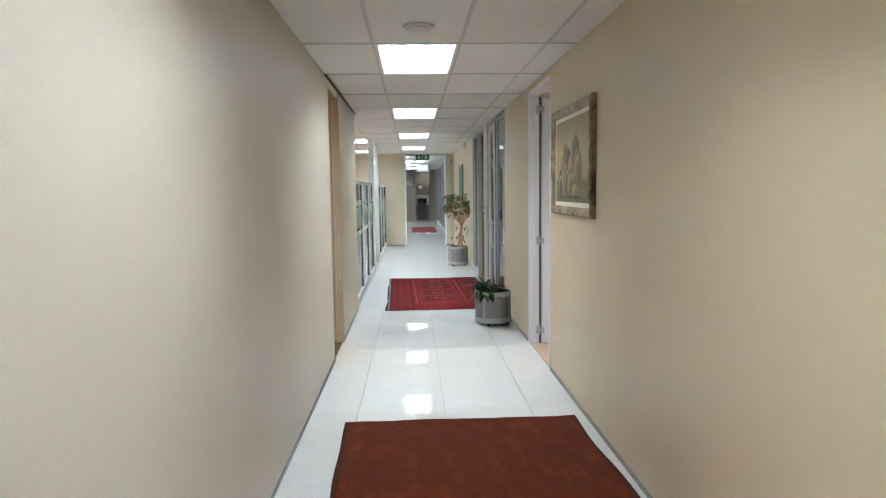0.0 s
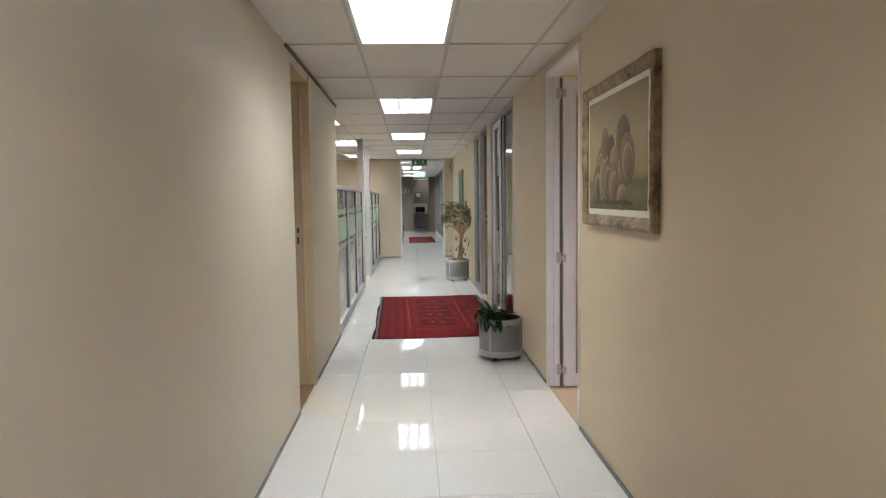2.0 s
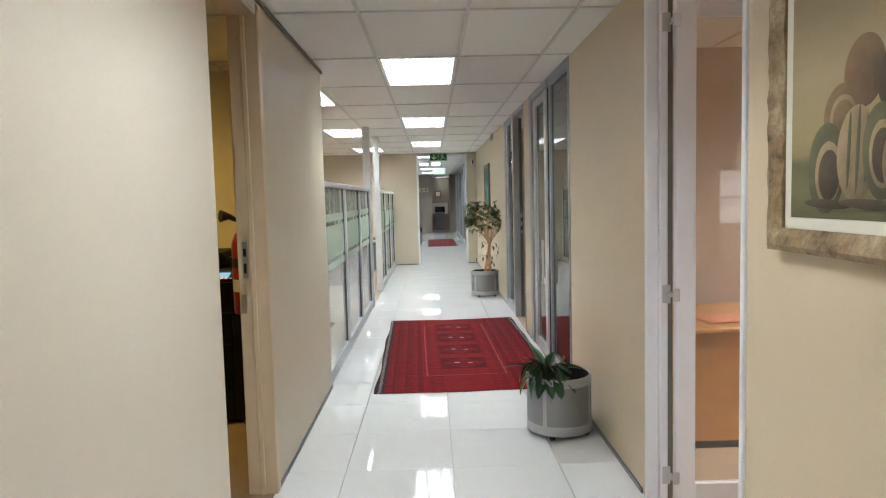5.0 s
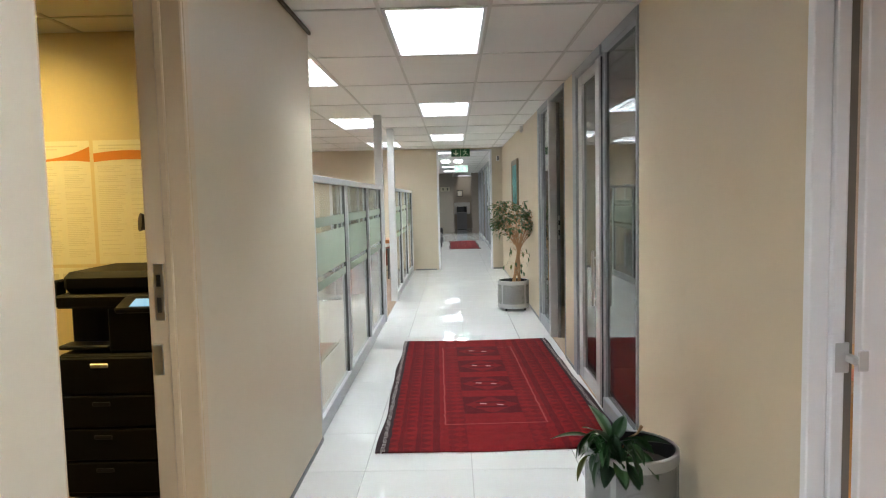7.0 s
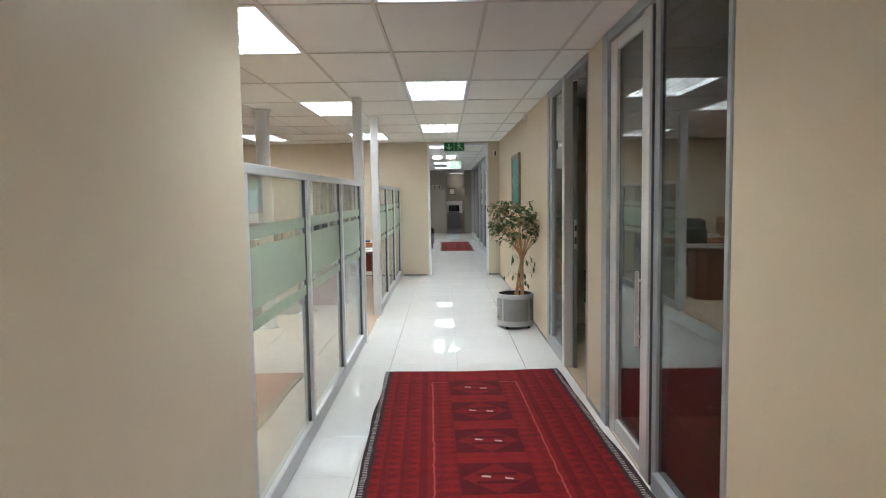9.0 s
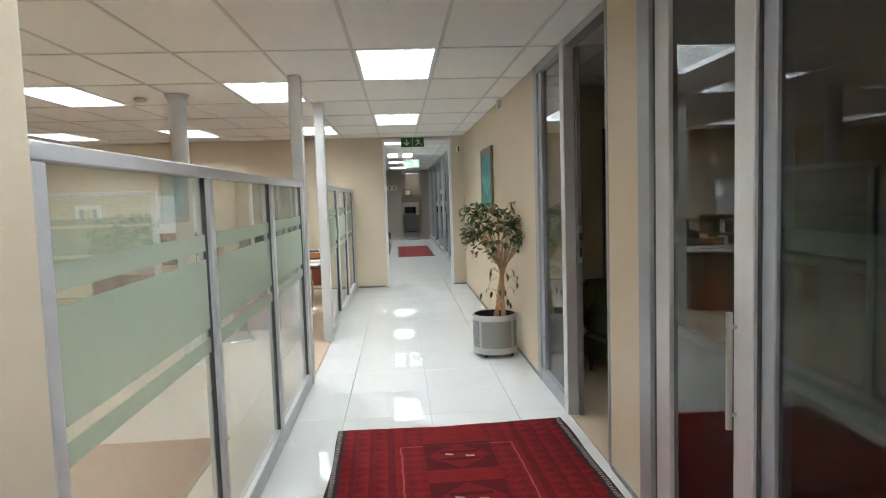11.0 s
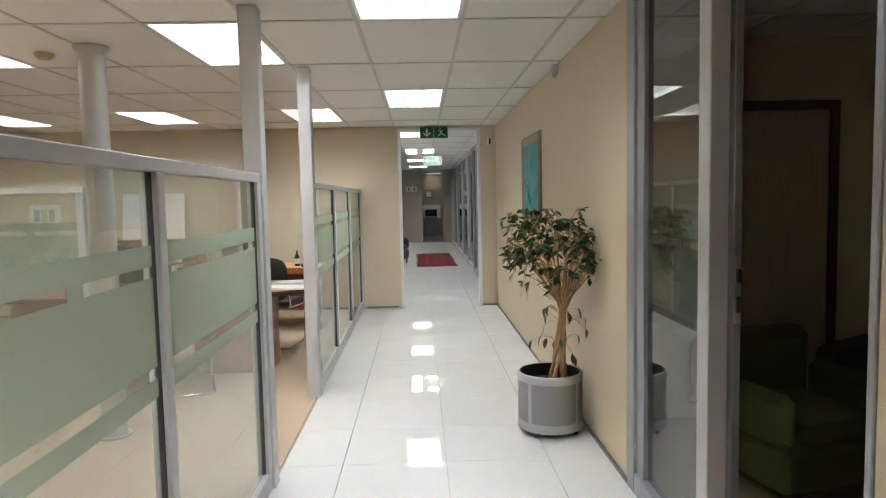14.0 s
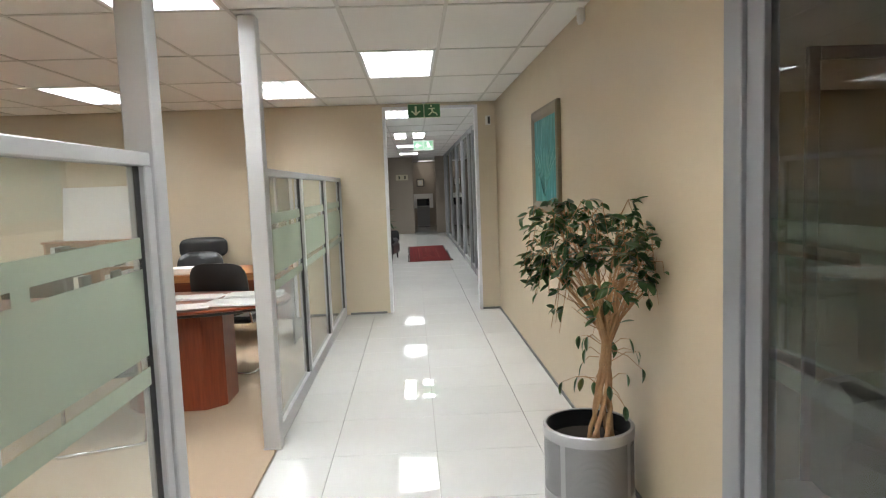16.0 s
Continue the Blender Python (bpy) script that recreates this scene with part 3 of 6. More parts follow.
# ---- rugs ----
def rug_material(name, red, dark, pale, half, plain_field=False):
    n = Nodes(name)
    x, y, _ = n.xyz()
    wob = n.math("MULTIPLY", n.math("SUBTRACT", n.noise(14.0, 2.0), 0.5), 0.03)
    u = n.math("ABSOLUTE", n.math("ADD", n.math("DIVIDE", x, half), wob))
    yw = n.math("ADD", y, wob)
    pile, worn = n.noise(420.0, 2.0), n.noise(2.2, 4.0)
    abrash = n.noise(3.0, 3.0, stretch=(0.3, 6.0, 1.0))
    c = n.mix(pile, shade(red, 0.75), shade(red, 1.25))
    c = n.mix(n.math("MULTIPLY", worn, 0.35), c, shade(red, 1.5))
    c = n.mix(n.math("MULTIPLY", abrash, 0.7), c, shade(red, 0.4))
    c = n.mix(n.ramp(n.noise(11.0, 3.0), (0.45, (0, 0, 0)), (0.7, (0.5, 0.5, 0.5))), c, shade(red, 0.55))

    def inside(v, a, b):
        return n.math("MULTIPLY", n.math("GREATER_THAN", v, a), n.math("LESS_THAN", v, b))

    def lay_on(c, mask, colour, strength=1.0):
        return n.mix(n.math("MULTIPLY", mask, strength), c, colour)

    # lengthwise bands of the border, with rows of small hooks
    tooth = n.math("PINGPONG", yw, 0.045)
    saw = n.math("DIVIDE", tooth, 0.045)
    for a, b in ((0.50, 0.56), (0.66, 0.70), (0.80, 0.84)):
        c = lay_on(c, inside(u, a, b), dark, 0.5)
    if plain_field:
        scuff = n.noise(5.0, 5.0, 0.7, stretch=(2.5, 0.8, 1.0))
        c = n.mix(n.ramp(scuff, (0.50, (0, 0, 0)), (0.72, (0.6, 0.6, 0.6))), c, (0.17, 0.04, 0.012))
    if not plain_field:
        for a, b in ((0.57, 0.655), (0.71, 0.795), (0.845, 0.925)):
            local = n.math("DIVIDE", n.math("SUBTRACT", u, a), b - a)
            c = lay_on(c, n.math("MULTIPLY", inside(u, a, b), n.math("GREATER_THAN", local, saw)), dark, 0.45)
    # thin pale line round the field
    ay = n.math("ABSOLUTE", n.math("SUBTRACT", y, 0.05))
    side = n.math("MULTIPLY", inside(u, 0.445, 0.458), n.math("LESS_THAN", ay, 1.13))
    ends = n.math("MULTIPLY", n.math("LESS_THAN", u, 0.458), inside(ay, 1.12, 1.13))
    if not plain_field:
        c = lay_on(c, n.math("MAXIMUM", side, ends), pale, 0.26)
    # medallions down the middle
    cell = n.math("SUBTRACT", n.math("MODULO", n.math("ADD", yw, 5.6 + 0.67 + 0.28), 0.56), 0.28)
    acell = n.math("ABSOLUTE", cell)
    live = n.math("LESS_THAN", n.math("ABSOLUTE", n.math("SUBTRACT", y, 0.165)), 1.11)
    diamond = n.math("ADD", n.math("MULTIPLY", u, 0.75), acell)
    ring = n.math("MULTIPLY", live, n.math("MULTIPLY", n.math("LESS_THAN", u, 0.27), n.math("LESS_THAN", acell, 0.20)))
    if not plain_field:
        c = lay_on(c, ring, dark, 0.7)
        c = lay_on(c, n.math("MULTIPLY", live, n.math("LESS_THAN", diamond, 0.19)), shade(red, 0.8), 0.75)
        c = lay_on(c, n.math("MULTIPLY", live, n.math("MULTIPLY", n.math("LESS_THAN", u, 0.15), inside(acell, 0.035, 0.07))), dark, 0.7)
        step = n.math("PINGPONG", x, 0.05)
        c = lay_on(c, n.math("MULTIPLY", inside(u, 0.27, 0.43), n.math("GREATER_THAN", saw, n.math("DIVIDE", step, 0.05))), dark, 0.35)
        fleck = n.math("MULTIPLY", n.math("MULTIPLY", live, inside(u, 0.05, 0.11)), inside(n.math("ADD", cell, n.math("MULTIPLY", x, 0.25)), -0.008, 0.014))
        c = lay_on(c, fleck, (0.50, 0.42, 0.38), 0.65)
    # dark selvage with pale stitches
    if plain_field:
        c = lay_on(c, n.math("GREATER_THAN", u, 0.975), (0.04, 0.016, 0.012), 0.8)
    else:
        c = lay_on(c, n.math("GREATER_THAN", u, 0.915), (0.022, 0.02, 0.022), 0.92)
        ticks = n.math("GREATER_THAN", n.math("PINGPONG", yw, 0.012), 0.007)
        c = lay_on(c, n.math("MULTIPLY", inside(u, 0.945, 0.978), ticks), (0.36, 0.34, 0.32), 0.85)
    n.set(Base_Color=c, Roughness=0.95)
    n.put(n.bsdf.inputs["Specular IOR Level"], 0.15)
    n.bump(pile, 0.5, 0.003)
    return n.material


def rug(x, y, w, l, taper, turn, material, label, seed):
    rnd = random.Random(seed)
    top = thing("rug", pose(x, y, 0.001, 0, 0, turn), label, "rug", "corridor rugs")
    nx, ny = 14, 36
    ph = [rnd.uniform(0, 6.3) for _ in range(6)]

    def at(i, j, z):
        u, v = 2 * i / nx - 1, 2 * j / ny - 1
        half = w / 2 * (1 + taper * v)
        px = u * half + 0.008 * math.sin(5 * v + ph[0]) + 0.005 * u * math.sin(11 * v + ph[1])
        py = v * l / 2 + 0.010 * math.sin(3 * u + ph[2]) + 0.004 * math.sin(9 * u + ph[3])
        lift = 0.0
        if z > 0:
            lift = 0.0025 * (1 + math.sin(6 * v + 2 * u + ph[4])) + 0.002 * (1 + math.sin(13 * u + ph[5])) * abs(u)
        return px, py, z + lift

    bm = bmesh.new()
    up = [[bm.verts.new(at(i, j, 0.006)) for j in range(ny + 1)] for i in range(nx + 1)]
    dn = [[bm.verts.new(at(i, j, 0.0)) for j in range(ny + 1)] for i in range(nx + 1)]
    for i in range(nx):
        for j in range(ny):
            bm.faces.new((up[i][j], up[i + 1][j], up[i + 1][j + 1], up[i][j + 1]))
            bm.faces.new((dn[i][j], dn[i][j + 1], dn[i + 1][j + 1], dn[i + 1][j]))
    for j in range(ny):
        bm.faces.new((up[0][j], up[0][j + 1], dn[0][j + 1], dn[0][j]))
        bm.faces.new((up[nx][j], dn[nx][j], dn[nx][j + 1], up[nx][j + 1]))
    for i in range(nx):
        bm.faces.new((up[i][0], dn[i][0], dn[i + 1][0], up[i + 1][0]))
        bm.faces.new((up[i][ny], up[i + 1][ny], dn[i + 1][ny], dn[i][ny]))
    part("woven_body", bm, material, top, smooth=True)
    for end in (-1, 1):
        bm = bmesh.new()
        count = int(w / 0.009)
        for k in range(count):
            i = (k + 0.5) / count * nx
            px, py, _ = at(i, 0 if end < 0 else ny, 0)
            reach = rnd.uniform(0.008, 0.02) if rnd.random() < 0.8 else rnd.uniform(0.015, 0.032)
            sway = rnd.uniform(-0.008, 0.008)
            tube(bm, [(px, py - end * 0.01, 0.005), (px + sway * 0.5, py + end * reach * 0.6, 0.003), (px + sway, py + end * reach, 0.001)], 0.0013, 4)
        part("fringe", bm, M_FRINGE, top, "frayed pale fringe")
    return top


M_FRINGE = plain("rug_fringe", (0.16, 0.11, 0.09), 0.95)
M_RUG_RED = rug_material("crimson_wool", (0.185, 0.009, 0.011), (0.04, 0.004, 0.007), (0.50, 0.20, 0.17), 0.75)
M_RUG_BROWN = rug_material("russet_wool", (0.105, 0.019, 0.007), (0.085, 0.015, 0.006), (0.2, 0.1, 0.07), 0.76, True)
M_RUG_FAR = rug_material("faded_red_wool", (0.17, 0.022, 0.022), (0.07, 0.012, 0.012), (0.4, 0.3, 0.25), 0.46)
rug(0.14, 2.10, 1.53, 3.08, 0.0, 1.5, M_RUG_BROWN, "russet brown woollen rug with a frayed fringe on tiles", 3)
rug(0.155, 9.30, 1.50, 3.07, -0.012, 1.4, M_RUG_RED, "crimson Turkmen style rug with dark medallions on tiles", 5)
rug(0.22, 25.2, 0.92, 3.5, 0.0, 0.5, M_RUG_FAR, "faded red runner on the far lobby's tiles", 8)


# ---- planters and plants ----
def perforated_material():
    n = Nodes("perforated_steel")
    uv = n.coords("UV")
    sep = n.add("ShaderNodeSeparateXYZ", {"Vector": uv})
    u, v = sep.outputs[0], sep.outputs[1]
    row = n.math("FLOOR", v)
    shift = n.math("MULTIPLY", n.math("MODULO", row, 2.0), 0.5)
    a = n.math("SUBTRACT", n.math("FRACT", n.math("ADD", u, shift)), 0.5)
    b = n.math("SUBTRACT", n.math("FRACT", v), 0.5)
    dist = n.math("SQRT", n.math("ADD", n.math("MULTIPLY", a, a), n.math("MULTIPLY", b, b)))
    hole = n.math("LESS_THAN", dist, 0.30)
    broad = n.noise(5.0)
    c = n.mix(broad, (0.33, 0.33, 0.33), (0.43, 0.43, 0.43))
    n.set(Base_Color=n.mix(hole, c, (0.02, 0.02, 0.02)), Metallic=n.math("MULTIPLY", n.math("SUBTRACT", 1.0, hole), 0.75), Roughness=n.math("ADD", 0.36, n.math("MULTIPLY", hole, 0.5)))
    n.bump(n.math("SUBTRACT", 1.0, hole), 0.4, 0.001)
    return n.material


M_PERF = perforated_material()
M_PLANTER = plain("satin_planter_steel", (0.47, 0.47, 0.48), 0.36, 0.75, 0.06)
M_SOIL = plain("potting_soil", (0.028, 0.018, 0.012), 0.95, 0.0, 0.4, 30.0, 90.0, 0.9)


def planter(x, y, r, h, turn, label):
    top = thing("planter", pose(x, y, 0, 0, 0, turn), label, "planter", "corridor planters")
    z0 = 0.035
    # perforated sheet, with holes drawn at their true pitch
    me = bpy.data.meshes.new("sheet")
    bm = bmesh.new()
    uvl = bm.loops.layers.uv.new("holes")
    seg, pitch = 72, 0.0062
    lo, hi = z0 + 0.055, z0 + h - 0.05
    for k in range(seg):
        a0, a1 = 2 * math.pi * k / seg, 2 * math.pi * (k + 1) / seg
        face = bm.faces.new([bm.verts.new((r * math.cos(a), r * math.sin(a), z)) for a, z in ((a0, lo), (a1, lo), (a1, hi), (a0, hi))])
        for loop, (a, z) in zip(face.loops, ((a0, lo), (a1, lo), (a1, hi), (a0, hi))):
            loop[uvl].uv = (a * r / pitch, z / pitch * 1.15)
    bmesh.ops.remove_doubles(bm, verts=bm.verts[:], dist=1e-5)
    bm.to_mesh(me)
    bm.free()
    me.materials.append(M_PERF)
    me.shade_smooth()
    ob = new("perforated_sheet", me)
    ob.parent = top
    tagged(ob, "perforated grey steel sheet")
    R = r + 0.002
    part("base_band", lathe(bmesh.new(), [(r - 0.015, z0), (R, z0), (R + 0.001, z0 + 0.003), (R + 0.001, z0 + 0.055), (R, z0 + 0.058), (r - 0.015, z0 + 0.058)], seg=64), M_PLANTER, top, "smooth steel base band", True)
    part("rim", lathe(bmesh.new(), [(r - 0.012, z0 + h - 0.10), (r - 0.012, z0 + h - 0.05), (R, z0 + h - 0.052), (R + 0.001, z0 + h - 0.05), (R + 0.001, z0 + h - 0.004), (R - 0.003, z0 + h), (r - 0.012, z0 + h), (r - 0.012, z0 + h - 0.10)], seg=64), M_PLANTER, top, "smooth steel rim", True)
    for k in range(4):
        a = 2 * math.pi * k / 4 + 0.6
        bm = bmesh.new()
        for q in range(5):
            b0 = a - 0.06 + 0.024 * q
            b1 = b0 + 0.024
            bm.faces.new([bm.verts.new(((R + 0.0015) * math.cos(b), (R + 0.0015) * math.sin(b), z)) for b, z in ((b0, lo), (b1, lo), (b1, hi), (b0, hi))])
        part("seam_strip", bm, M_PLANTER, top, "plain steel strip")
    part("liner", lathe(bmesh.new(), [(r - 0.016, z0 + h - 0.004), (r - 0.02, z0 + 0.05), (0, z0 + 0.05)], seg=48), M_BLACK, top, "black plastic liner", True)
    part("floor_plate", lathe(bmesh.new(), [(0, z0 + 0.001), (r - 0.016, z0 + 0.001), (r - 0.016, z0 + 0.02), (0, z0 + 0.02)], seg=32), M_BLACK, top)
    bm = lathe(bmesh.new(), [(r - 0.021, z0 + h - 0.085), (r * 0.6, z0 + h - 0.075), (r * 0.25, z0 + h - 0.07), (0, z0 + h - 0.068)], seg=32)
    part("soil", bm, M_SOIL, top, "dark damp soil", True)
    for k in range(4):
        a = 2 * math.pi * (k + 0.5) / 4
        cx, cy = (r - 0.03) * math.cos(a), (r - 0.03) * math.sin(a)
        bm = tube(bmesh.new(), [(cx - 0.011, cy, 0.0175), (cx + 0.011, cy, 0.0175)], 0.0175, 16)
        cbox(bm, cx - 0.014, cx + 0.014, cy - 0.01, cy + 0.01, 0.018, 0.036, 0.002)
        part("castor", bm, M_BLACK, top, "black castor")
    return top


planter(0.70, 6.82, 0.203, 0.352, 20, "grey perforated steel planter on castors by the wall")
planter(0.702, 12.78, 0.208, 0.362, 8, "grey perforated steel planter on castors holding a fig tree")


def leaf_material(name, dark, light):
    n = Nodes(name)
    chance = n.add("ShaderNodeObjectInfo").outputs["Random"]
    island = n.add("ShaderNodeNewGeometry").outputs["Random Per Island"]
    mixed = n.math("FRACT", n.math("ADD", chance, island))
    vein = n.noise(60.0, 2.0)
    c = n.mix(mixed, dark, light)
    c = n.mix(n.math("MULTIPLY", n.math("GREATER_THAN", mixed, 0.93), 0.6), c, (0.22, 0.17, 0.03))
    c = n.mix(n.math("MULTIPLY", vein, 0.3), c, shade(light, 1.3))
    n.set(Base_Color=c, Roughness=0.33)
    n.put(n.bsdf.inputs["Subsurface Weight"], 0.0)
    n.bump(vein, 0.2, 0.002)
    return n.material


M_FICUS = leaf_material("fig_leaf", (0.026, 0.080, 0.030), (0.105, 0.190, 0.062))
M_LILY = leaf_material("lily_leaf", (0.018, 0.062, 0.022), (0.045, 0.12, 0.036))
M_BARK = plain("fig_bark", (0.46, 0.27, 0.14), 0.75, 0.0, 0.3, 25.0, 140.0, 0.7)


def leaf_mesh(name, length, width, droop, fold, material, seg=6):
    """A pointed blade with a folded midrib and a curved tip, along +x."""
    bm = bmesh.new()
    rows = []
    for k in range(seg + 1):
        s = k / seg
        half = width / 2 * (math.sin(math.pi * min(1.0, s * 0.92 + 0.05)) ** 0.8) * (1 - 0.35 * s)
        if k == seg:
            half = 0.0006
        x = length * s
        z = -droop * length * s * s
        mid = bm.verts.new((x, 0, z))
        rows.append((bm.verts.new((x, half, z + fold * half)), mid, bm.verts.new((x, -half, z + fold * half))))
    for a, b in zip(rows, rows[1:]):
        bm.faces.new((a[0], a[1], b[1], b[0]))
        bm.faces.new((a[1], a[2], b[2], b[1]))
    bmesh.ops.solidify(bm, geom=bm.faces[:], thickness=0.0006)
    me = bpy.data.meshes.new(name)
    bm.to_mesh(me)
    bm.free()
    me.materials.append(material)
    me.shade_smooth()
    return me


def hang_leaf(me, parent, p, yaw, pitch, roll, size):
    ob = new("leaf", me)
    ob.parent = parent
    ob.matrix_basis = Matrix.Translation(p) @ Euler((0, 0, yaw)).to_matrix().to_4x4() @ Euler((0, pitch, 0)).to_matrix().to_4x4() @ Euler((roll, 0, 0)).to_matrix().to_4x4() @ Matrix.Diagonal((size, size, size, 1))
    return ob


def fig_tree(x, y, z):
    rnd = random.Random(21)
    top = thing("fig_tree", pose(x, y, z), "weeping fig with braided bare stems and drooping green leaves", "plant")
    stems = []
    for k in range(6):
        a = 2 * math.pi * k / 6 + 0.3
        pts, rad = [], []
        for q in range(11):
            s = q / 10
            spread = 0.044 * (1 - s) ** 1.5 + 0.015
            tw = a + 2.6 * s
            pts.append((spread * math.cos(tw) + 0.035 * s + rnd.uniform(-0.004, 0.004), spread * math.sin(tw) + rnd.uniform(-0.004, 0.004), -0.02 + 0.50 * s))
            rad.append(0.0115 - 0.002 * s)
        part("stem", tube(bmesh.new(), pts, rad, 8), M_BARK, top, smooth=True)
        stems.append(pts[-1])
    # limbs that fan out from the braid's head into a broad, shallow canopy, clear of the wall
    tips = []
    reach_x = lambda a, r: r * math.cos(a) * (0.82 if math.cos(a) > 0 else 0.98)
    for k in range(22):
        a = 2 * math.pi * k / 22 + rnd.uniform(-0.2, 0.2)
        s = stems[k % 6]
        r = rnd.uniform(0.12, 0.36)
        h = rnd.uniform(0.42, 0.68) - 0.70 * max(0.0, r - 0.18)
        e = (s[0] + reach_x(a, r), s[1] + r * math.sin(a), s[2] + h)
        mid = (s[0] + reach_x(a, r) * 0.50 + rnd.uniform(-0.02, 0.02), s[1] + r * math.sin(a) * 0.50, s[2] + h * 0.56)
        quarter = (s[0] + reach_x(a, r) * 0.20, s[1] + r * math.sin(a) * 0.20, s[2] + h * 0.24)
        part("limb", tube(bmesh.new(), [s, quarter, mid, e], [0.009, 0.0065, 0.0048, 0.0026], 6), M_BARK, top, smooth=True)
        tips.append((mid, e, a, s))
    bm = bmesh.new()
    ends = []
    for mid, e, a, s in tips:
        # bare inner twigs
        for q in range(4):
            b0 = Vector(s).lerp(Vector(mid), rnd.uniform(0.35, 1.0))
            da = a + rnd.uniform(-1.2, 1.2)
            ln = rnd.uniform(0.06, 0.14)
            b2 = b0 + Vector((reach_x(da, ln), ln * math.sin(da), rnd.uniform(0.05, 0.15)))
            tube(bm, [b0, b0.lerp(b2, 0.5) + Vector((0.006, 0, -0.008)), b2], [0.0030, 0.0022, 0.0012], 4)
        for q in range(10):
            f = rnd.uniform(0.30, 1.0)
            b0 = Vector(mid).lerp(Vector(e), f)
            da = a + rnd.uniform(-1.5, 1.5)
            ln = rnd.uniform(0.07, 0.20)
            rise = rnd.uniform(-0.01, 0.10)
            b1 = b0 + Vector((reach_x(da, ln) * 0.6, ln * math.sin(da) * 0.6, rise))
            fall = rnd.uniform(0.0, 0.08) if rnd.random() < 0.86 else rnd.uniform(0.14, 0.34)
            b2 = b0 + Vector((reach_x(da, ln), ln * math.sin(da), rise - fall))
            b2.x = min(b2.x, 0.195)
            tube(bm, [b0, b1, b2], [0.0026, 0.0018, 0.001], 4)
            ends.append((b0, b1, b2, da))
    tagged(part("twig_mass", bm, M_BARK, top, "thin brown twigs"), kind="stuff")
    shapes = [leaf_mesh("leaf", 0.058, 0.032, 0.25, 0.18, M_FICUS, 5), leaf_mesh("leaf", 0.054, 0.028, 0.45, 0.3, M_FICUS, 5), leaf_mesh("leaf", 0.066, 0.037, 0.12, 0.12, M_FICUS, 5)]
    spots = []
    for b0, b1, b2, da in ends:
        for q in range(5):
            f = rnd.uniform(0.35, 1.0)
            p = b0.lerp(b1, f * 2) if f < 0.5 else b1.lerp(b2, f * 2 - 1)
            spots.append((p, da + rnd.uniform(-1.5, 1.5), rnd.uniform(-0.45, 0.75), rnd.uniform(-0.8, 0.8), rnd.uniform(0.65, 1.15)))
    spots = [q for q in spots if q[0].x + 0.05 * math.cos(q[1]) * math.cos(q[2]) < 0.205]
    rnd.shuffle(spots)
    # the leaves that face the corridor are single pieces; the rest are one mass behind them
    for k, (p, yaw, pitch, roll, size) in enumerate(spots[:290]):
        hang_leaf(shapes[k % 3], top, p, yaw, pitch, roll, size)
    bm = bmesh.new()
    for k, (p, yaw, pitch, roll, size) in enumerate(spots[290:]):
        first = len(bm.verts)
        bm.from_mesh(shapes[k % 3])
        bm.verts.ensure_lookup_table()
        m = Matrix.Translation(p) @ Euler((0, 0, yaw)).to_matrix().to_4x4() @ Euler((0, pitch, 0)).to_matrix().to_4x4() @ Euler((roll, 0, 0)).to_matrix().to_4x4() @ Matrix.Diagonal((size, size, size, 1))
        for v in bm.verts[first:]:
            v.co = m @ v.co
    ob = part("foliage", bm, M_FICUS, top, "mass of small pointed leaves", True)
    tagged(ob, kind="stuff")
    # stray leaves low on the stems
    for q in range(20):
        a = rnd.uniform(0, 6.28)
        p = Vector((0.02 + 0.02 * math.cos(a), 0.02 * math.sin(a), rnd.uniform(0.25, 0.5)))
        far = rnd.uniform(0.07, 0.22)
        out = Vector((min(reach_x(a, far), 0.13), far * math.sin(a), rnd.uniform(-0.10, 0.06)))
        part("shoot", tube(bmesh.new(), [p, p + out * 0.6 + Vector((0, 0, 0.02)), p + out], [0.002, 0.0015, 0.001], 4), M_BARK, top)
        hang_leaf(shapes[q % 3], top, p + out, a, 1.2, 0.2, 1.1)
    return top


fig_tree(0.735, 12.70, 0.318)


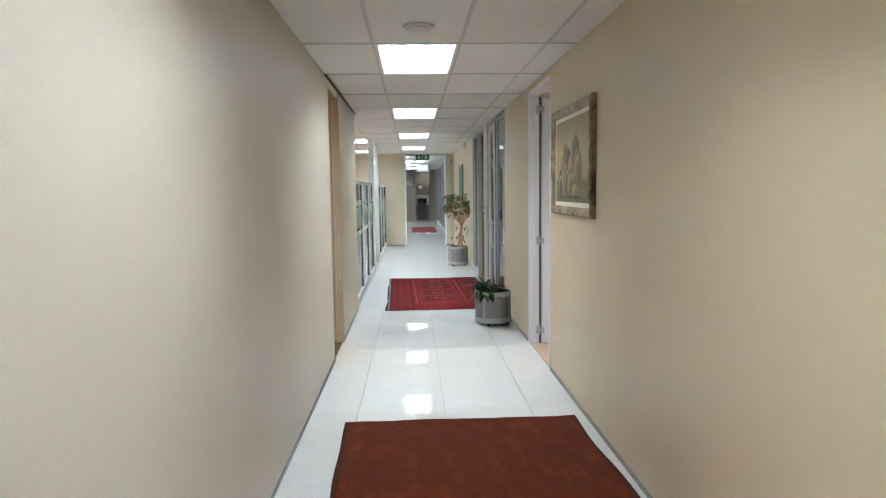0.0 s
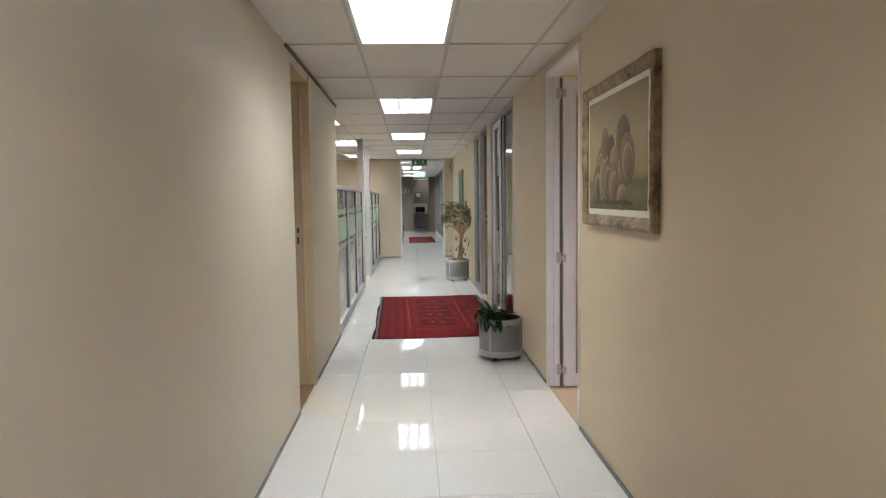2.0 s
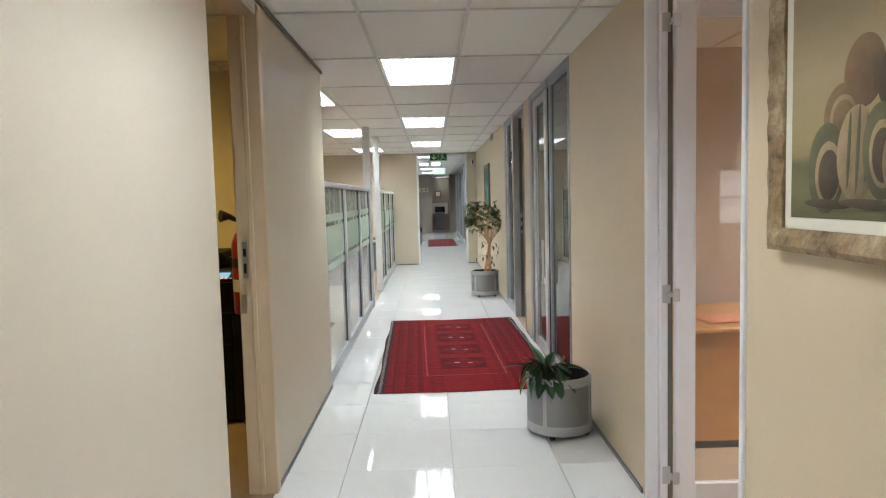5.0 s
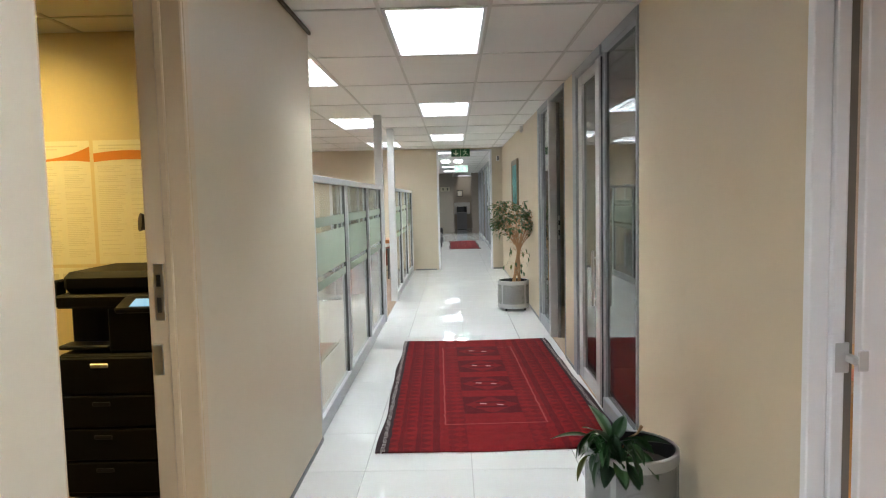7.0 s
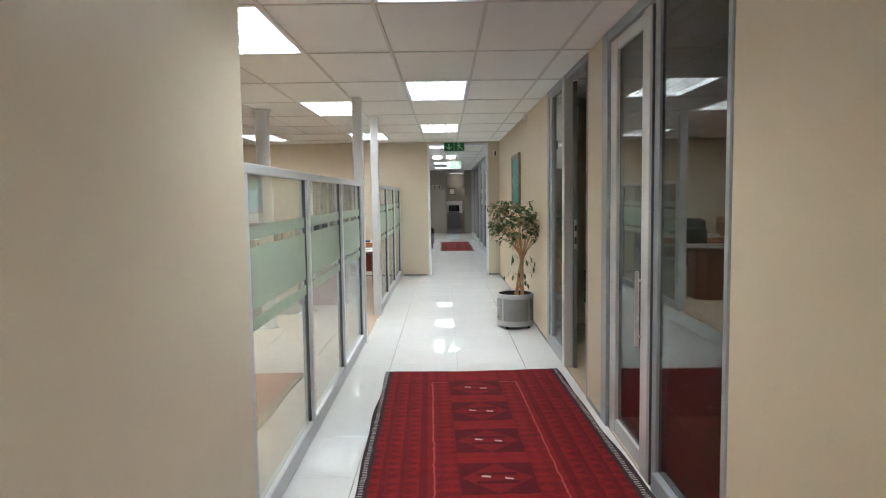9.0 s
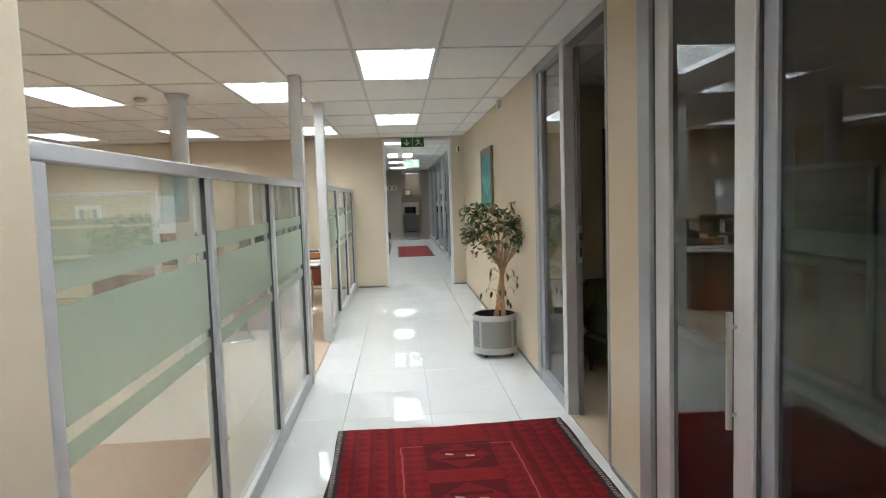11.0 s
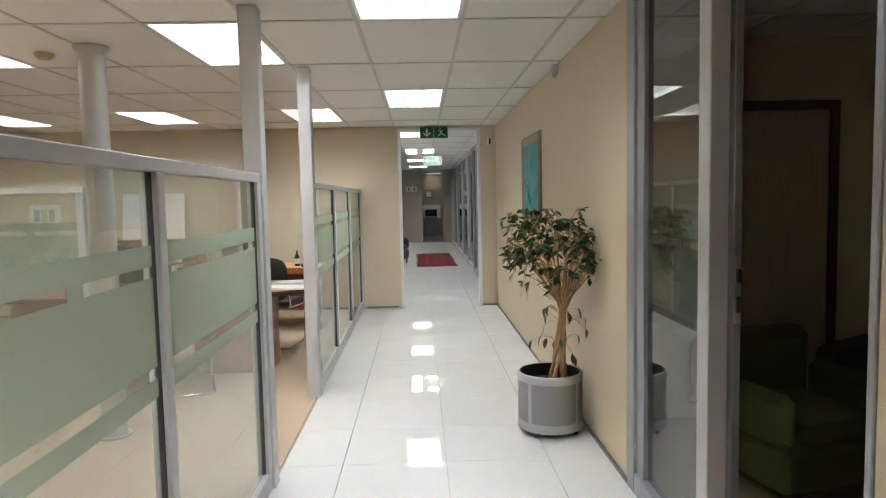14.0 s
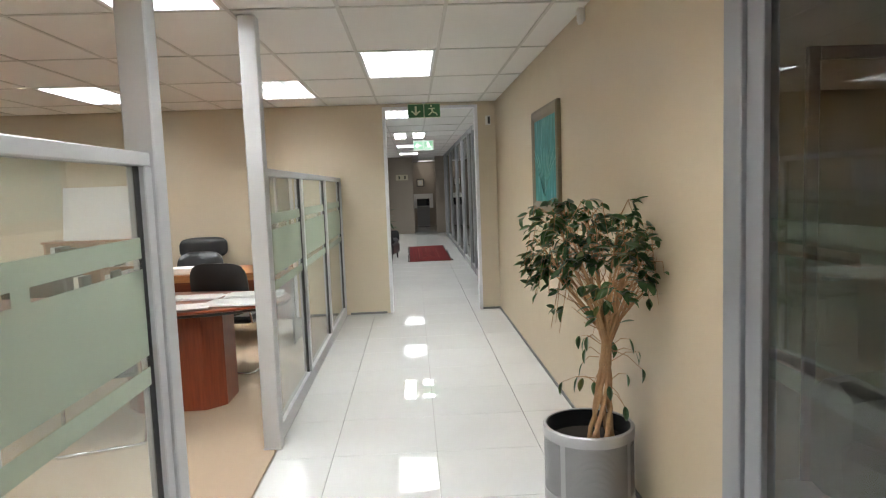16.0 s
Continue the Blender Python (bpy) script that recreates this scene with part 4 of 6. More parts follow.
def peace_lily(x, y, z):
    rnd = random.Random(4)
    top = thing("peace_lily", pose(x, y, z), "low dark green leafy plant drooping over its planter", "plant")
    shapes = [leaf_mesh("leaf", 0.165, 0.098, 0.42, 0.22, M_LILY, 8), leaf_mesh("leaf", 0.14, 0.082, 0.6, 0.28, M_LILY, 8), leaf_mesh("leaf", 0.18, 0.08, 0.28, 0.32, M_LILY, 8)]
    for k in range(32):
        a = rnd.uniform(1.6, 5.6)
        up = rnd.uniform(0.03, 0.13)
        r0, r1 = 0.02, rnd.uniform(0.04, 0.13)
        b0 = Vector((r0 * math.cos(a), r0 * math.sin(a), -0.03))
        b1 = Vector((r1 * math.cos(a), r1 * math.sin(a), up))
        part("stalk", tube(bmesh.new(), [b0, b0.lerp(b1, 0.5) + Vector((0, 0, 0.03)), b1], 0.0028, 5), M_LILY, top)
        hang_leaf(shapes[k % 3], top, b1, a, rnd.uniform(0.1, 0.95), rnd.uniform(-0.4, 0.4), rnd.uniform(0.55, 0.85))
    for a, r1, up, pitch, size in ((2.2, 0.02, 0.09, -1.25, 0.95), (3.6, 0.03, 0.09, -0.95, 0.95), (0.9, 0.03, 0.08, -1.0, 0.8), (5.2, 0.03, 0.08, -0.7, 0.8), (6.1, 0.09, 0.09, -0.2, 0.85), (3.0, 0.09, 0.10, -0.2, 0.95), (0.3, 0.07, 0.07, 0.0, 0.75)):
        b0 = Vector((0.01 * math.cos(a), 0.01 * math.sin(a), -0.03))
        b1 = Vector((r1 * math.cos(a), r1 * math.sin(a), up))
        part("stalk", tube(bmesh.new(), [b0, b0.lerp(b1, 0.5) + Vector((0, 0, 0.015)), b1], 0.003, 5), M_LILY, top)
        hang_leaf(shapes[0 if pitch < -0.8 else 2], top, b1, a, pitch, 0.15, size)
    # one browned stalk that leans towards the wall
    part("dry_stalk", tube(bmesh.new(), [(0.02, 0, 0), (0.06, -0.01, 0.10), (0.10, -0.03, 0.13), (0.115, -0.04, 0.165)], [0.004, 0.004, 0.005, 0.007], 6), M_BARK, top, "dry brown stalk", True)
    return top


peace_lily(0.60, 6.745, 0.35)


# ---- pictures ----
def canvas_material():
    n = Nodes("painted_canvas")
    x, y, z = n.xyz()
    fog, weave = n.noise(3.5, 5.0), n.noise(300.0, 2.0)
    strokes = n.noise(9.0, 4.0, stretch=(1, 1.0, 3.5))
    h = n.math("ADD", n.math("DIVIDE", n.math("SUBTRACT", z, 0.10), 0.60), n.math("MULTIPLY", n.math("SUBTRACT", strokes, 0.5), 0.10))
    c = n.ramp(h, (0.0, (0.075, 0.072, 0.03)), (0.12, (0.15, 0.14, 0.055)), (0.22, (0.09, 0.09, 0.04)), (0.32, (0.34, 0.27, 0.12)), (0.60, (0.42, 0.33, 0.19)), (1.0, (0.26, 0.20, 0.115)))
    c = n.mix(n.math("MULTIPLY", fog, 0.3), c, (0.25, 0.21, 0.12))
    n.set(Base_Color=c, Roughness=0.55)
    n.bump(weave, 0.2, 0.001)
    return n.material


def paint(name, colour):
    """Brushed oil paint that turns from a light upper side to a dark lower one, as the painter modelled it."""
    n = Nodes(name)
    g = n.add("ShaderNodeSeparateXYZ", {"Vector": n.coords("Generated")})
    brush = n.noise(22.0, 4.0)
    t = n.math("ADD", n.math("MULTIPLY", g.outputs[1], 0.45), n.math("MULTIPLY", g.outputs[2], 0.45))
    t = n.math("ADD", t, n.math("MULTIPLY", n.math("SUBTRACT", brush, 0.5), 0.6))
    n.set(Base_Color=n.ramp(t, (0.1, shade(colour, 0.45)), (0.5, colour), (0.85, shade(colour, 1.6))), Roughness=0.55)
    n.bump(brush, 0.2, 0.001)
    return n.material


def picture_frame(w, h, width, depth, material, parent, name="frame", rough=0.0, seed=1):
    """Four mitred mouldings in the plane y-z, facing -x, with an uneven face if asked."""
    rnd = random.Random(seed)
    for (a0, a1, side) in ((0, 1, "bottom"), (1, 2, "end"), (2, 3, "top"), (3, 0, "end")):
        outer = [(-w / 2, 0), (w / 2, 0), (w / 2, h), (-w / 2, h)]
        inner = [(-w / 2 + width, width), (w / 2 - width, width), (w / 2 - width, h - width), (-w / 2 + width, h - width)]
        bm = bmesh.new()
        steps = 18 if rough else 1
        prof = [(0.0, 0.0), (0.0, depth * 0.75), (0.25, depth), (0.7, depth * 0.8), (1.0, depth * 0.55), (1.0, 0.0)]
        rows = []
        for k in range(steps + 1):
            s = k / steps
            o = Vector(outer[a0]).lerp(Vector(outer[a1]), s)
            i = Vector(inner[a0]).lerp(Vector(inner[a1]), s)
            row = []
            for f, d in prof:
                p = o.lerp(i, f)
                j = rough * rnd.uniform(-1, 1) if d > 0 and 0 < k < steps else 0
                row.append(bm.verts.new((-(d + j), p.x + j * 0.12, p.y + j * 0.12)))
            rows.append(row)
        for a, b in zip(rows, rows[1:]):
            for q in range(len(prof) - 1):
                bm.faces.new((a[q], a[q + 1], b[q + 1], b[q]))
        part(name, bm, material, parent)


def frame_material():
    n = Nodes("distressed_gilt_wood")
    chips = n.noise(9.0, 5.0, 0.7)
    grain = n.noise(60.0, 4.0)
    c = n.ramp(chips, (0.36, (0.07, 0.042, 0.018)), (0.44, (0.22, 0.145, 0.07)), (0.56, (0.34, 0.24, 0.125)), (0.66, (0.52, 0.41, 0.25)))
    c = n.mix(n.math("MULTIPLY", grain, 0.4), c, (0.10, 0.07, 0.04))
    n.set(Base_Color=c, Roughness=n.math("ADD", 0.25, n.math("MULTIPLY", grain, 0.35)))
    n.bump(chips, 0.9, 0.010)
    return n.material


def ellipse(cy, cz, ry, rz, x, tilt=0.0, seg=28):
    bm = bmesh.new()
    ring = []
    for k in range(seg):
        a = 2 * math.pi * k / seg
        p, q = ry * math.cos(a), rz * math.sin(a)
        ring.append(bm.verts.new((x, cy + p * math.cos(tilt) - q * math.sin(tilt), cz + p * math.sin(tilt) + q * math.cos(tilt))))
    bm.faces.new(ring)
    return bm


M_CANVAS = canvas_material()
M_GILT = frame_material()
M_MAT = plain("cream_mount_board", (0.72, 0.68, 0.58), 0.6, 0.0, 0.04)
P_BROWN, P_LIGHT, P_GREEN = paint("ochre_paint", (0.18, 0.115, 0.058)), paint("pale_ochre_paint", (0.27, 0.195, 0.11)), paint("olive_paint", (0.10, 0.092, 0.048))
P_DARK = paint("umber_paint", (0.065, 0.047, 0.028))
pic = thing("painting", pose(RX - 0.001, 4.035, 1.34), "painting of clay pots in a distressed gilt frame", "painting", "wall pictures")
picture_frame(1.17, 0.785, 0.065, 0.042, M_GILT, pic, "frame", 0.0045, 2)
part("mount", box(-0.018, -0.004, -0.515, 0.515, 0.06, 0.727, 0.002), M_MAT, pic, "cream inner mount")
part("canvas", box(-0.0205, -0.0181, -0.478, 0.478, 0.097, 0.69, 0.0005), M_CANVAS, pic, "brown and green painted canvas")
# the canvas runs from the far edge (+y) to the near edge (-y)
# each pot: (across, up, half width, half height, tilt, paint of its side, how far its mouth is turned)
POTS = [
    (0.17, 0.455, 0.075, 0.085, 0.1, P_BROWN, 0.0), (0.06, 0.42, 0.062, 0.075, 0.0, P_DARK, 0.4), (-0.14, 0.45, 0.11, 0.125, -0.2, P_GREEN, 0.0),
    (0.25, 0.36, 0.075, 0.08, 0.2, P_BROWN, 0.5), (-0.20, 0.355, 0.115, 0.13, -0.15, P_BROWN, 0.9), (0.00, 0.35, 0.075, 0.085, 0.0, P_LIGHT, 0.3),
    (0.31, 0.235, 0.08, 0.115, 0.05, P_GREEN, 1.0), (0.19, 0.265, 0.075, 0.115, 0.05, P_LIGHT, 0.0), (0.10, 0.265, 0.065, 0.11, -0.05, P_GREEN, 0.6), (0.01, 0.245, 0.085, 0.105, 0.1, P_BROWN, 1.0),
    (-0.14, 0.17, 0.085, 0.065, 0.1, P_LIGHT, 1.0),
]
RINGS = ((1.0, None), (0.70, "light"), (0.56, "inside"))
layer = 0
for cy, cz, ry, rz, tilt, m, turned in POTS:
    for scale, tone in RINGS:
        if tone and turned < 0.5:
            continue
        coat = m if tone is None else P_LIGHT if tone == "light" and m is not P_LIGHT else P_DARK if m is P_GREEN else P_BROWN
        layer += 1
        shift = (1 - scale) * 0.35 * turned
        part("painted_pot", ellipse(cy - ry * shift, cz - 0.01 - rz * shift, ry * scale, rz * scale, -0.0212 - 0.0002 * layer, tilt), coat, pic)
    if m is P_LIGHT and not turned:
        for off in (-0.5, -0.1, 0.35):
            layer += 1
            part("painted_pot", ellipse(cy + ry * off, cz, ry * 0.09, rz * (0.94 - off * off), -0.0212 - 0.0002 * layer, tilt), P_GREEN, pic)
for cy, w in ((0.30, 0.10), (0.13, 0.12), (-0.02, 0.11), (-0.19, 0.12)):
    layer += 1
    part("painted_shadow", ellipse(cy, 0.135, w, 0.012, -0.0212 - 0.0002 * layer, 0.04), P_DARK, pic)

n = Nodes("teal_painting")
swirl = n.noise(5.0, 5.0, 0.6, stretch=(1, 3.0, 1.0))
dry = n.noise(40.0, 3.0)
c = n.ramp(swirl, (0.30, (0.012, 0.13, 0.13)), (0.52, (0.03, 0.24, 0.235)), (0.66, (0.10, 0.33, 0.31)), (0.78, (0.32, 0.45, 0.40)))
n.set(Base_Color=n.mix(n.math("MULTIPLY", dry, 0.3), c, (0.02, 0.10, 0.10)), Roughness=0.6)
n.bump(swirl, 0.3, 0.003)
M_TEAL = n.material
M_BRONZE = plain("bronze_frame_paint", (0.20, 0.15, 0.09), 0.45, 0.0, 0.25, 10.0)
pic2 = thing("painting", pose(RX - 0.001, 14.81, 1.30), "tall teal abstract painting in a bronze frame", "painting", "wall pictures")
picture_frame(0.96, 0.80, 0.085, 0.035, M_BRONZE, pic2)
part("canvas", box(-0.02, -0.004, -0.397, 0.397, 0.083, 0.717, 0.001), M_TEAL, pic2, "teal painted canvas")
P_SPRIG = paint("pale_sprig_paint", (0.16, 0.36, 0.33))
for k in range(9):
    a = (k - 4) * 0.16
    pts = [(-0.0212, 0.02 + 0.02 * math.sin(k), 0.13), (-0.0212, 0.02 + a * 0.35, 0.32), (-0.0212, 0.02 + a * 0.8, 0.46 + 0.03 * (k % 3))]
    part("brush_stroke", tube(bmesh.new(), pts, [0.002, 0.005, 0.001], 4), P_SPRIG, pic2)

# ---- ceiling and wall devices ----
def smoke_detector(x, y, r, material, label):
    d = thing("smoke_detector", pose(x, y, CEIL - 0.003), label, "smoke detector")
    part("base", lathe(bmesh.new(), [(0, 0.0), (r, 0.0), (r, -0.012), (r * 0.96, -0.016), (0, -0.016)], seg=40), material, d, smooth=True)
    part("head", lathe(bmesh.new(), [(r * 0.82, -0.016), (r * 0.80, -0.024), (r * 0.60, -0.036), (r * 0.2, -0.040), (0, -0.040)], seg=40), material, d, smooth=True)


smoke_detector(-0.145, 3.47, 0.098, M_WHITE, "round white ceiling smoke detector")
smoke_detector(-2.57, 13.09, 0.062, plain("yellowed_plastic", (0.55, 0.44, 0.26), 0.45), "small yellowed ceiling detector in the office")
d = thing("motion_sensor", pose(RX - 0.001, 13.66, 2.44), "small cream sensor on the wall below the ceiling", "sensor")
part("body", box(-0.045, 0.0, -0.022, 0.022, 0.0, 0.085, 0.01), M_WHITE, d)
part("lens", lathe(bmesh.new(), [(0.0, -0.012), (0.012, -0.01), (0.016, 0.0)], -0.028, 0.0, 16), M_WHITE, d, smooth=True)
d = thing("wall_switch", pose(0.86, END_Y - 0.001, 2.25), "small silver and black key switch high on the wall", "switch")
part("plate", box(-0.03, 0.03, -0.018, 0.0, 0.0, 0.11, 0.003), M_WHITE, d)
part("insert", box(-0.004, 0.024, -0.021, -0.0182, 0.012, 0.098, 0.001), M_BLACK, d)


def exit_sign(x, y, z, w, h, arrow_down, lit):
    s = thing("exit_sign", pose(x, y, z), "green exit sign with pale arrow and door symbols" if arrow_down else "lit green exit sign with an arrow pointing sideways", "exit sign", "exit signs")
    green = glow("lit_sign_green", (0.03, 0.26, 0.11), 0.9) if lit else plain("sign_green", (0.012, 0.115, 0.035), 0.35)
    pale = glow("lit_sign_white", (0.85, 1.0, 0.9), 2.2) if lit else plain("sign_cream", (0.62, 0.72, 0.50), 0.4)
    part("board", box(-w / 2, w / 2, -0.006, 0.006, 0, h, 0.002), pale, s)
    half = w / 2
    for k in (0, 1):
        x0 = -half + 0.004 + k * half
        part("field", box(x0, x0 + half - 0.008, -0.0085, -0.0061, 0.006, h - 0.006, 0.0005), green, s, "green field")
    cx, cy = -half / 2, h / 2
    bm = bmesh.new()

    def flat(points):
        bm.faces.new([bm.verts.new((px, -0.0092, pz)) for px, pz in points])

    q = h * 0.34
    shaft = [(-0.012, 1.0), (0.012, 1.0), (0.012, -0.7), (-0.012, -0.7)]
    def place(u, v):
        return (cx + (u if arrow_down else v), cy + (v if arrow_down else u))
    flat([place(u, v * q) for u, v in shaft])
    flat([place(0, -q), place(0.062, -q * 0.05), place(0.040, q * 0.05), place(-0.004, -q * 0.62)])
    flat([place(0, -q * 1.001), place(-0.004, -q * 0.62), place(-0.040, q * 0.05), place(-0.062, -q * 0.05)])
    part("arrow", bm, pale, s, "pale arrow")
    bm = bmesh.new()
    bx = half / 2
    # the escape pictogram, as plain bars
    for (x0, z0, x1, z1, t) in ((-0.02, 0.155, 0.0, 0.155, 0.011), (-0.045, 0.12, 0.03, 0.12, 0.007), (-0.005, 0.125, 0.005, 0.075, 0.011), (0.005, 0.075, 0.05, 0.055, 0.007), (0.0, 0.075, -0.045, 0.035, 0.007), (0.05, 0.055, 0.06, 0.03, 0.006)):
        k = h / 0.185
        a, b = Vector((x0, z0 * k)), Vector((x1, z1 * k))
        side = (b - a).normalized()
        side = Vector((-side.y, side.x)) * t
        bm.faces.new([bm.verts.new((bx + p.x, -0.0092, p.y)) for p in (a + side, b + side, b - side, a - side)])
    part("pictogram", bm, pale, s, "pale escape symbol")
    part("bracket", box(-0.02, 0.02, -0.004, 0.012, h, h + 0.02, 0.002), M_WHITE_METAL, s)
    return s


exit_sign(0.093, END_Y - 0.03, 2.355, 0.39, 0.165, True, False)
exit_sign(0.15, 22.1, 2.205, 0.36, 0.17, False, True)

# ---- copy room ----
M_PRINTER = plain("charcoal_plastic", (0.008, 0.008, 0.009), 0.55, 0.0, 0.2, 4.0, 220.0, 0.3)
M_PRINTER_2 = plain("dark_grey_plastic", (0.018, 0.018, 0.02), 0.4, 0.0, 0.2, 4.0, 220.0, 0.3)
for m in (M_PRINTER, M_PRINTER_2):
    m.node_tree.nodes["Principled BSDF"].inputs["Specular IOR Level"].default_value = 0.12
pr = thing("photocopier", pose(-1.70, 7.15, 0), "large black floor-standing photocopier with a lit touch screen", "photocopier")
part("cabinet", box(-0.37, 0.37, 0.0, 0.58, 0.03, 0.77, 0.012), M_PRINTER, pr)
for z0, z1 in ((0.06, 0.22), (0.23, 0.39), (0.40, 0.56), (0.57, 0.755)):
    dr = part("paper_drawer", box(-0.36, 0.24, -0.014, -0.001, z0, z1, 0.006), M_PRINTER, pr)
    part("grip", box(-0.20, -0.11, -0.022, -0.0145, z1 - 0.05, z1 - 0.028, 0.003), M_PRINTER_2 if z1 < 0.7 else M_STEEL, dr)
part("side_column", box(0.245, 0.37, -0.012, -0.001, 0.04, 0.755, 0.006), M_PRINTER_2, pr)
part("rear_column", box(-0.12, 0.37, 0.02, 0.58, 0.771, 1.0, 0.01), M_PRINTER, pr)
part("back_wall", box(-0.37, -0.121, 0.14, 0.58, 0.771, 1.0, 0.008), M_PRINTER_2, pr)
part("output_tray", box(-0.38, -0.122, 0.02, 0.139, 0.79, 0.81, 0.006), M_PRINTER_2, pr)
part("scanner", box(-0.37, 0.37, 0.0, 0.58, 1.001, 1.07, 0.012), M_PRINTER, pr)
part("document_feeder", box(-0.35, 0.20, 0.03, 0.56, 1.071, 1.18, 0.03), M_PRINTER, pr)
part("feeder_tray", box(0.201, 0.40, 0.08, 0.52, 1.12, 1.145, 0.008), M_PRINTER_2, pr)
n = Nodes("blue_screen")
n.set(Base_Color=(0.05, 0.1, 0.15), Emission_Color=n.ramp(n.xyz()[2], (0.0, (0.10, 0.28, 0.45)), (0.06, (0.25, 0.50, 0.70))), Emission_Strength=0.8, Roughness=0.15)
cp = part("control_panel", box(-0.06, 0.30, -0.14, -0.002, 0.97, 1.0, 0.006), M_PRINTER_2, pr, m=pose(0.06, 0.33, 0.13, 20, 0, 0))
part("touch_screen", box(0.01, 0.21, -0.125, -0.05, 1.0005, 1.004, 0.001), n.material, cp, "lit blue touch screen")
M_KEY = glow("orange_key", (1.0, 0.25, 0.05), 1.2)
for k in range(3):
    part("key", box(0.16 + 0.03 * k, 0.178 + 0.03 * k, -0.138, -0.129, 1.0005, 1.005, 0.002), M_KEY if k < 2 else M_WHITE, cp)
for sx in (-0.27, 0.27):
    for sy in (0.04, 0.54):
        part("castor", tube(bmesh.new(), [(sx - 0.012, sy, 0.016), (sx + 0.012, sy, 0.016)], 0.016, 14), M_BLACK, pr)
part("manual_stop", box(-0.405, -0.372, 0.05, 0.12, 1.04, 1.14, 0.01), M_PRINTER, pr)

M_PAPER = plain("poster_paper", (0.74, 0.71, 0.60), 0.6, 0.0, 0.04)
M_ORANGE = plain("poster_orange", (0.62, 0.22, 0.03), 0.6)
M_INK = plain("grey_print", (0.62, 0.585, 0.48), 0.7)
for cx, w, seed in ((-2.42, 0.355, 3), (-2.02, 0.40, 6)):
    rnd = random.Random(seed)
    po = thing("poster", pose(cx, 7.879, 1.16), "cream printed poster with an orange sweep across its head", "poster", "copy room posters")
    part("sheet", box(-w / 2, w / 2, -0.0012, 0.0, 0, 0.74, 0.0003), M_PAPER, po)
    bm = bmesh.new()
    cols = []
    for k in range(13):
        s = k / 12
        top_z = 0.63 + 0.075 * (s ** 2.2 if seed == 3 else 0.45 + 0.2 * math.sin(3 * s))
        cols.append((bm.verts.new((-w / 2 + w * s, -0.0017, 0.612 + 0.012 * math.sin(3 * s))), bm.verts.new((-w / 2 + w * s, -0.0017, max(0.63, top_z)))))
    for a, b in zip(cols, cols[1:]):
        bm.faces.new((a[0], b[0], b[1], a[1]))
    part("sweep", bm, M_ORANGE, po, "orange printed sweep")
    part("heading_bar", bars([(-w * 0.42, w * 0.3, -0.0018, -0.0013, 0.705, 0.713), (-w * 0.42, -w * 0.05, -0.0018, -0.0013, 0.688, 0.694)], 0.0001), M_INK, po)
    bm = bmesh.new()
    for c in range(2):
        z = 0.585
        while z > 0.04:
            x0 = -w / 2 + 0.02 + c * w * 0.49
            cbox(bm, x0, x0 + w * rnd.uniform(0.25, 0.43), -0.0018, -0.0013, z, z + 0.0035, 0.0001)
            z -= rnd.choice((0.011, 0.011, 0.011, 0.026))
    ob = part("print_block", bm, M_INK, po, "rows of unreadable print")
    tagged(ob, kind="stuff")
po = thing("wall_chart", pose(-2.25, 7.878, 1.02), "white strip of small symbols under the posters", "chart")
part("sheet", box(-0.3, 0.3, -0.001, 0.0, 0, 0.12, 0.0003), M_PAPER, po)
for k in range(9):
    part("symbol", box(-0.26 + 0.06 * k, -0.225 + 0.06 * k, -0.0018, -0.0011, 0.04, 0.085, 0.0002), M_INK, po)

M_RED = plain("red_enamel", (0.42, 0.02, 0.012), 0.3, 0.0, 0.06)
fe = thing("fire_extinguisher", pose(-1.16, 6.5, 0.88), "red fire extinguisher with a black horn hung on the wall", "fire extinguisher")
part("cylinder", lathe(bmesh.new(), [(0, 0), (0.07, 0), (0.078, 0.015), (0.078, 0.40), (0.06, 0.46), (0.025, 0.49), (0.025, 0.51), (0, 0.51)], seg=28), M_RED, fe, smooth=True)
part("label_band", lathe(bmesh.new(), [(0.0785, 0.13), (0.0788, 0.131), (0.0788, 0.20), (0.0785, 0.201)], seg=28), M_PAPER, fe, "white instruction band", True)
part("label_band", lathe(bmesh.new(), [(0.0785, 0.27), (0.0788, 0.271), (0.0788, 0.32), (0.0785, 0.321)], seg=28), M_BLACK, fe, "black instruction band", True)
part("valve", lathe(bmesh.new(), [(0, 0.505), (0.02, 0.505), (0.02, 0.55), (0, 0.55)], seg=16), M_STEEL, fe, smooth=True)
part("lever", box(-0.015, 0.015, -0.11, 0.03, 0.55, 0.565, 0.004), M_BLACK, fe)
part("horn", tube(bmesh.new(), [(-0.02, -0.02, 0.53), (-0.07, -0.05, 0.56), (-0.11, -0.08, 0.565)], [0.010, 0.018, 0.036], 14), M_BLACK, fe, "black discharge horn", True)
part("bracket", box(0.06, 0.109, -0.02, 0.02, 0.2, 0.4, 0.002), M_STEEL, fe)

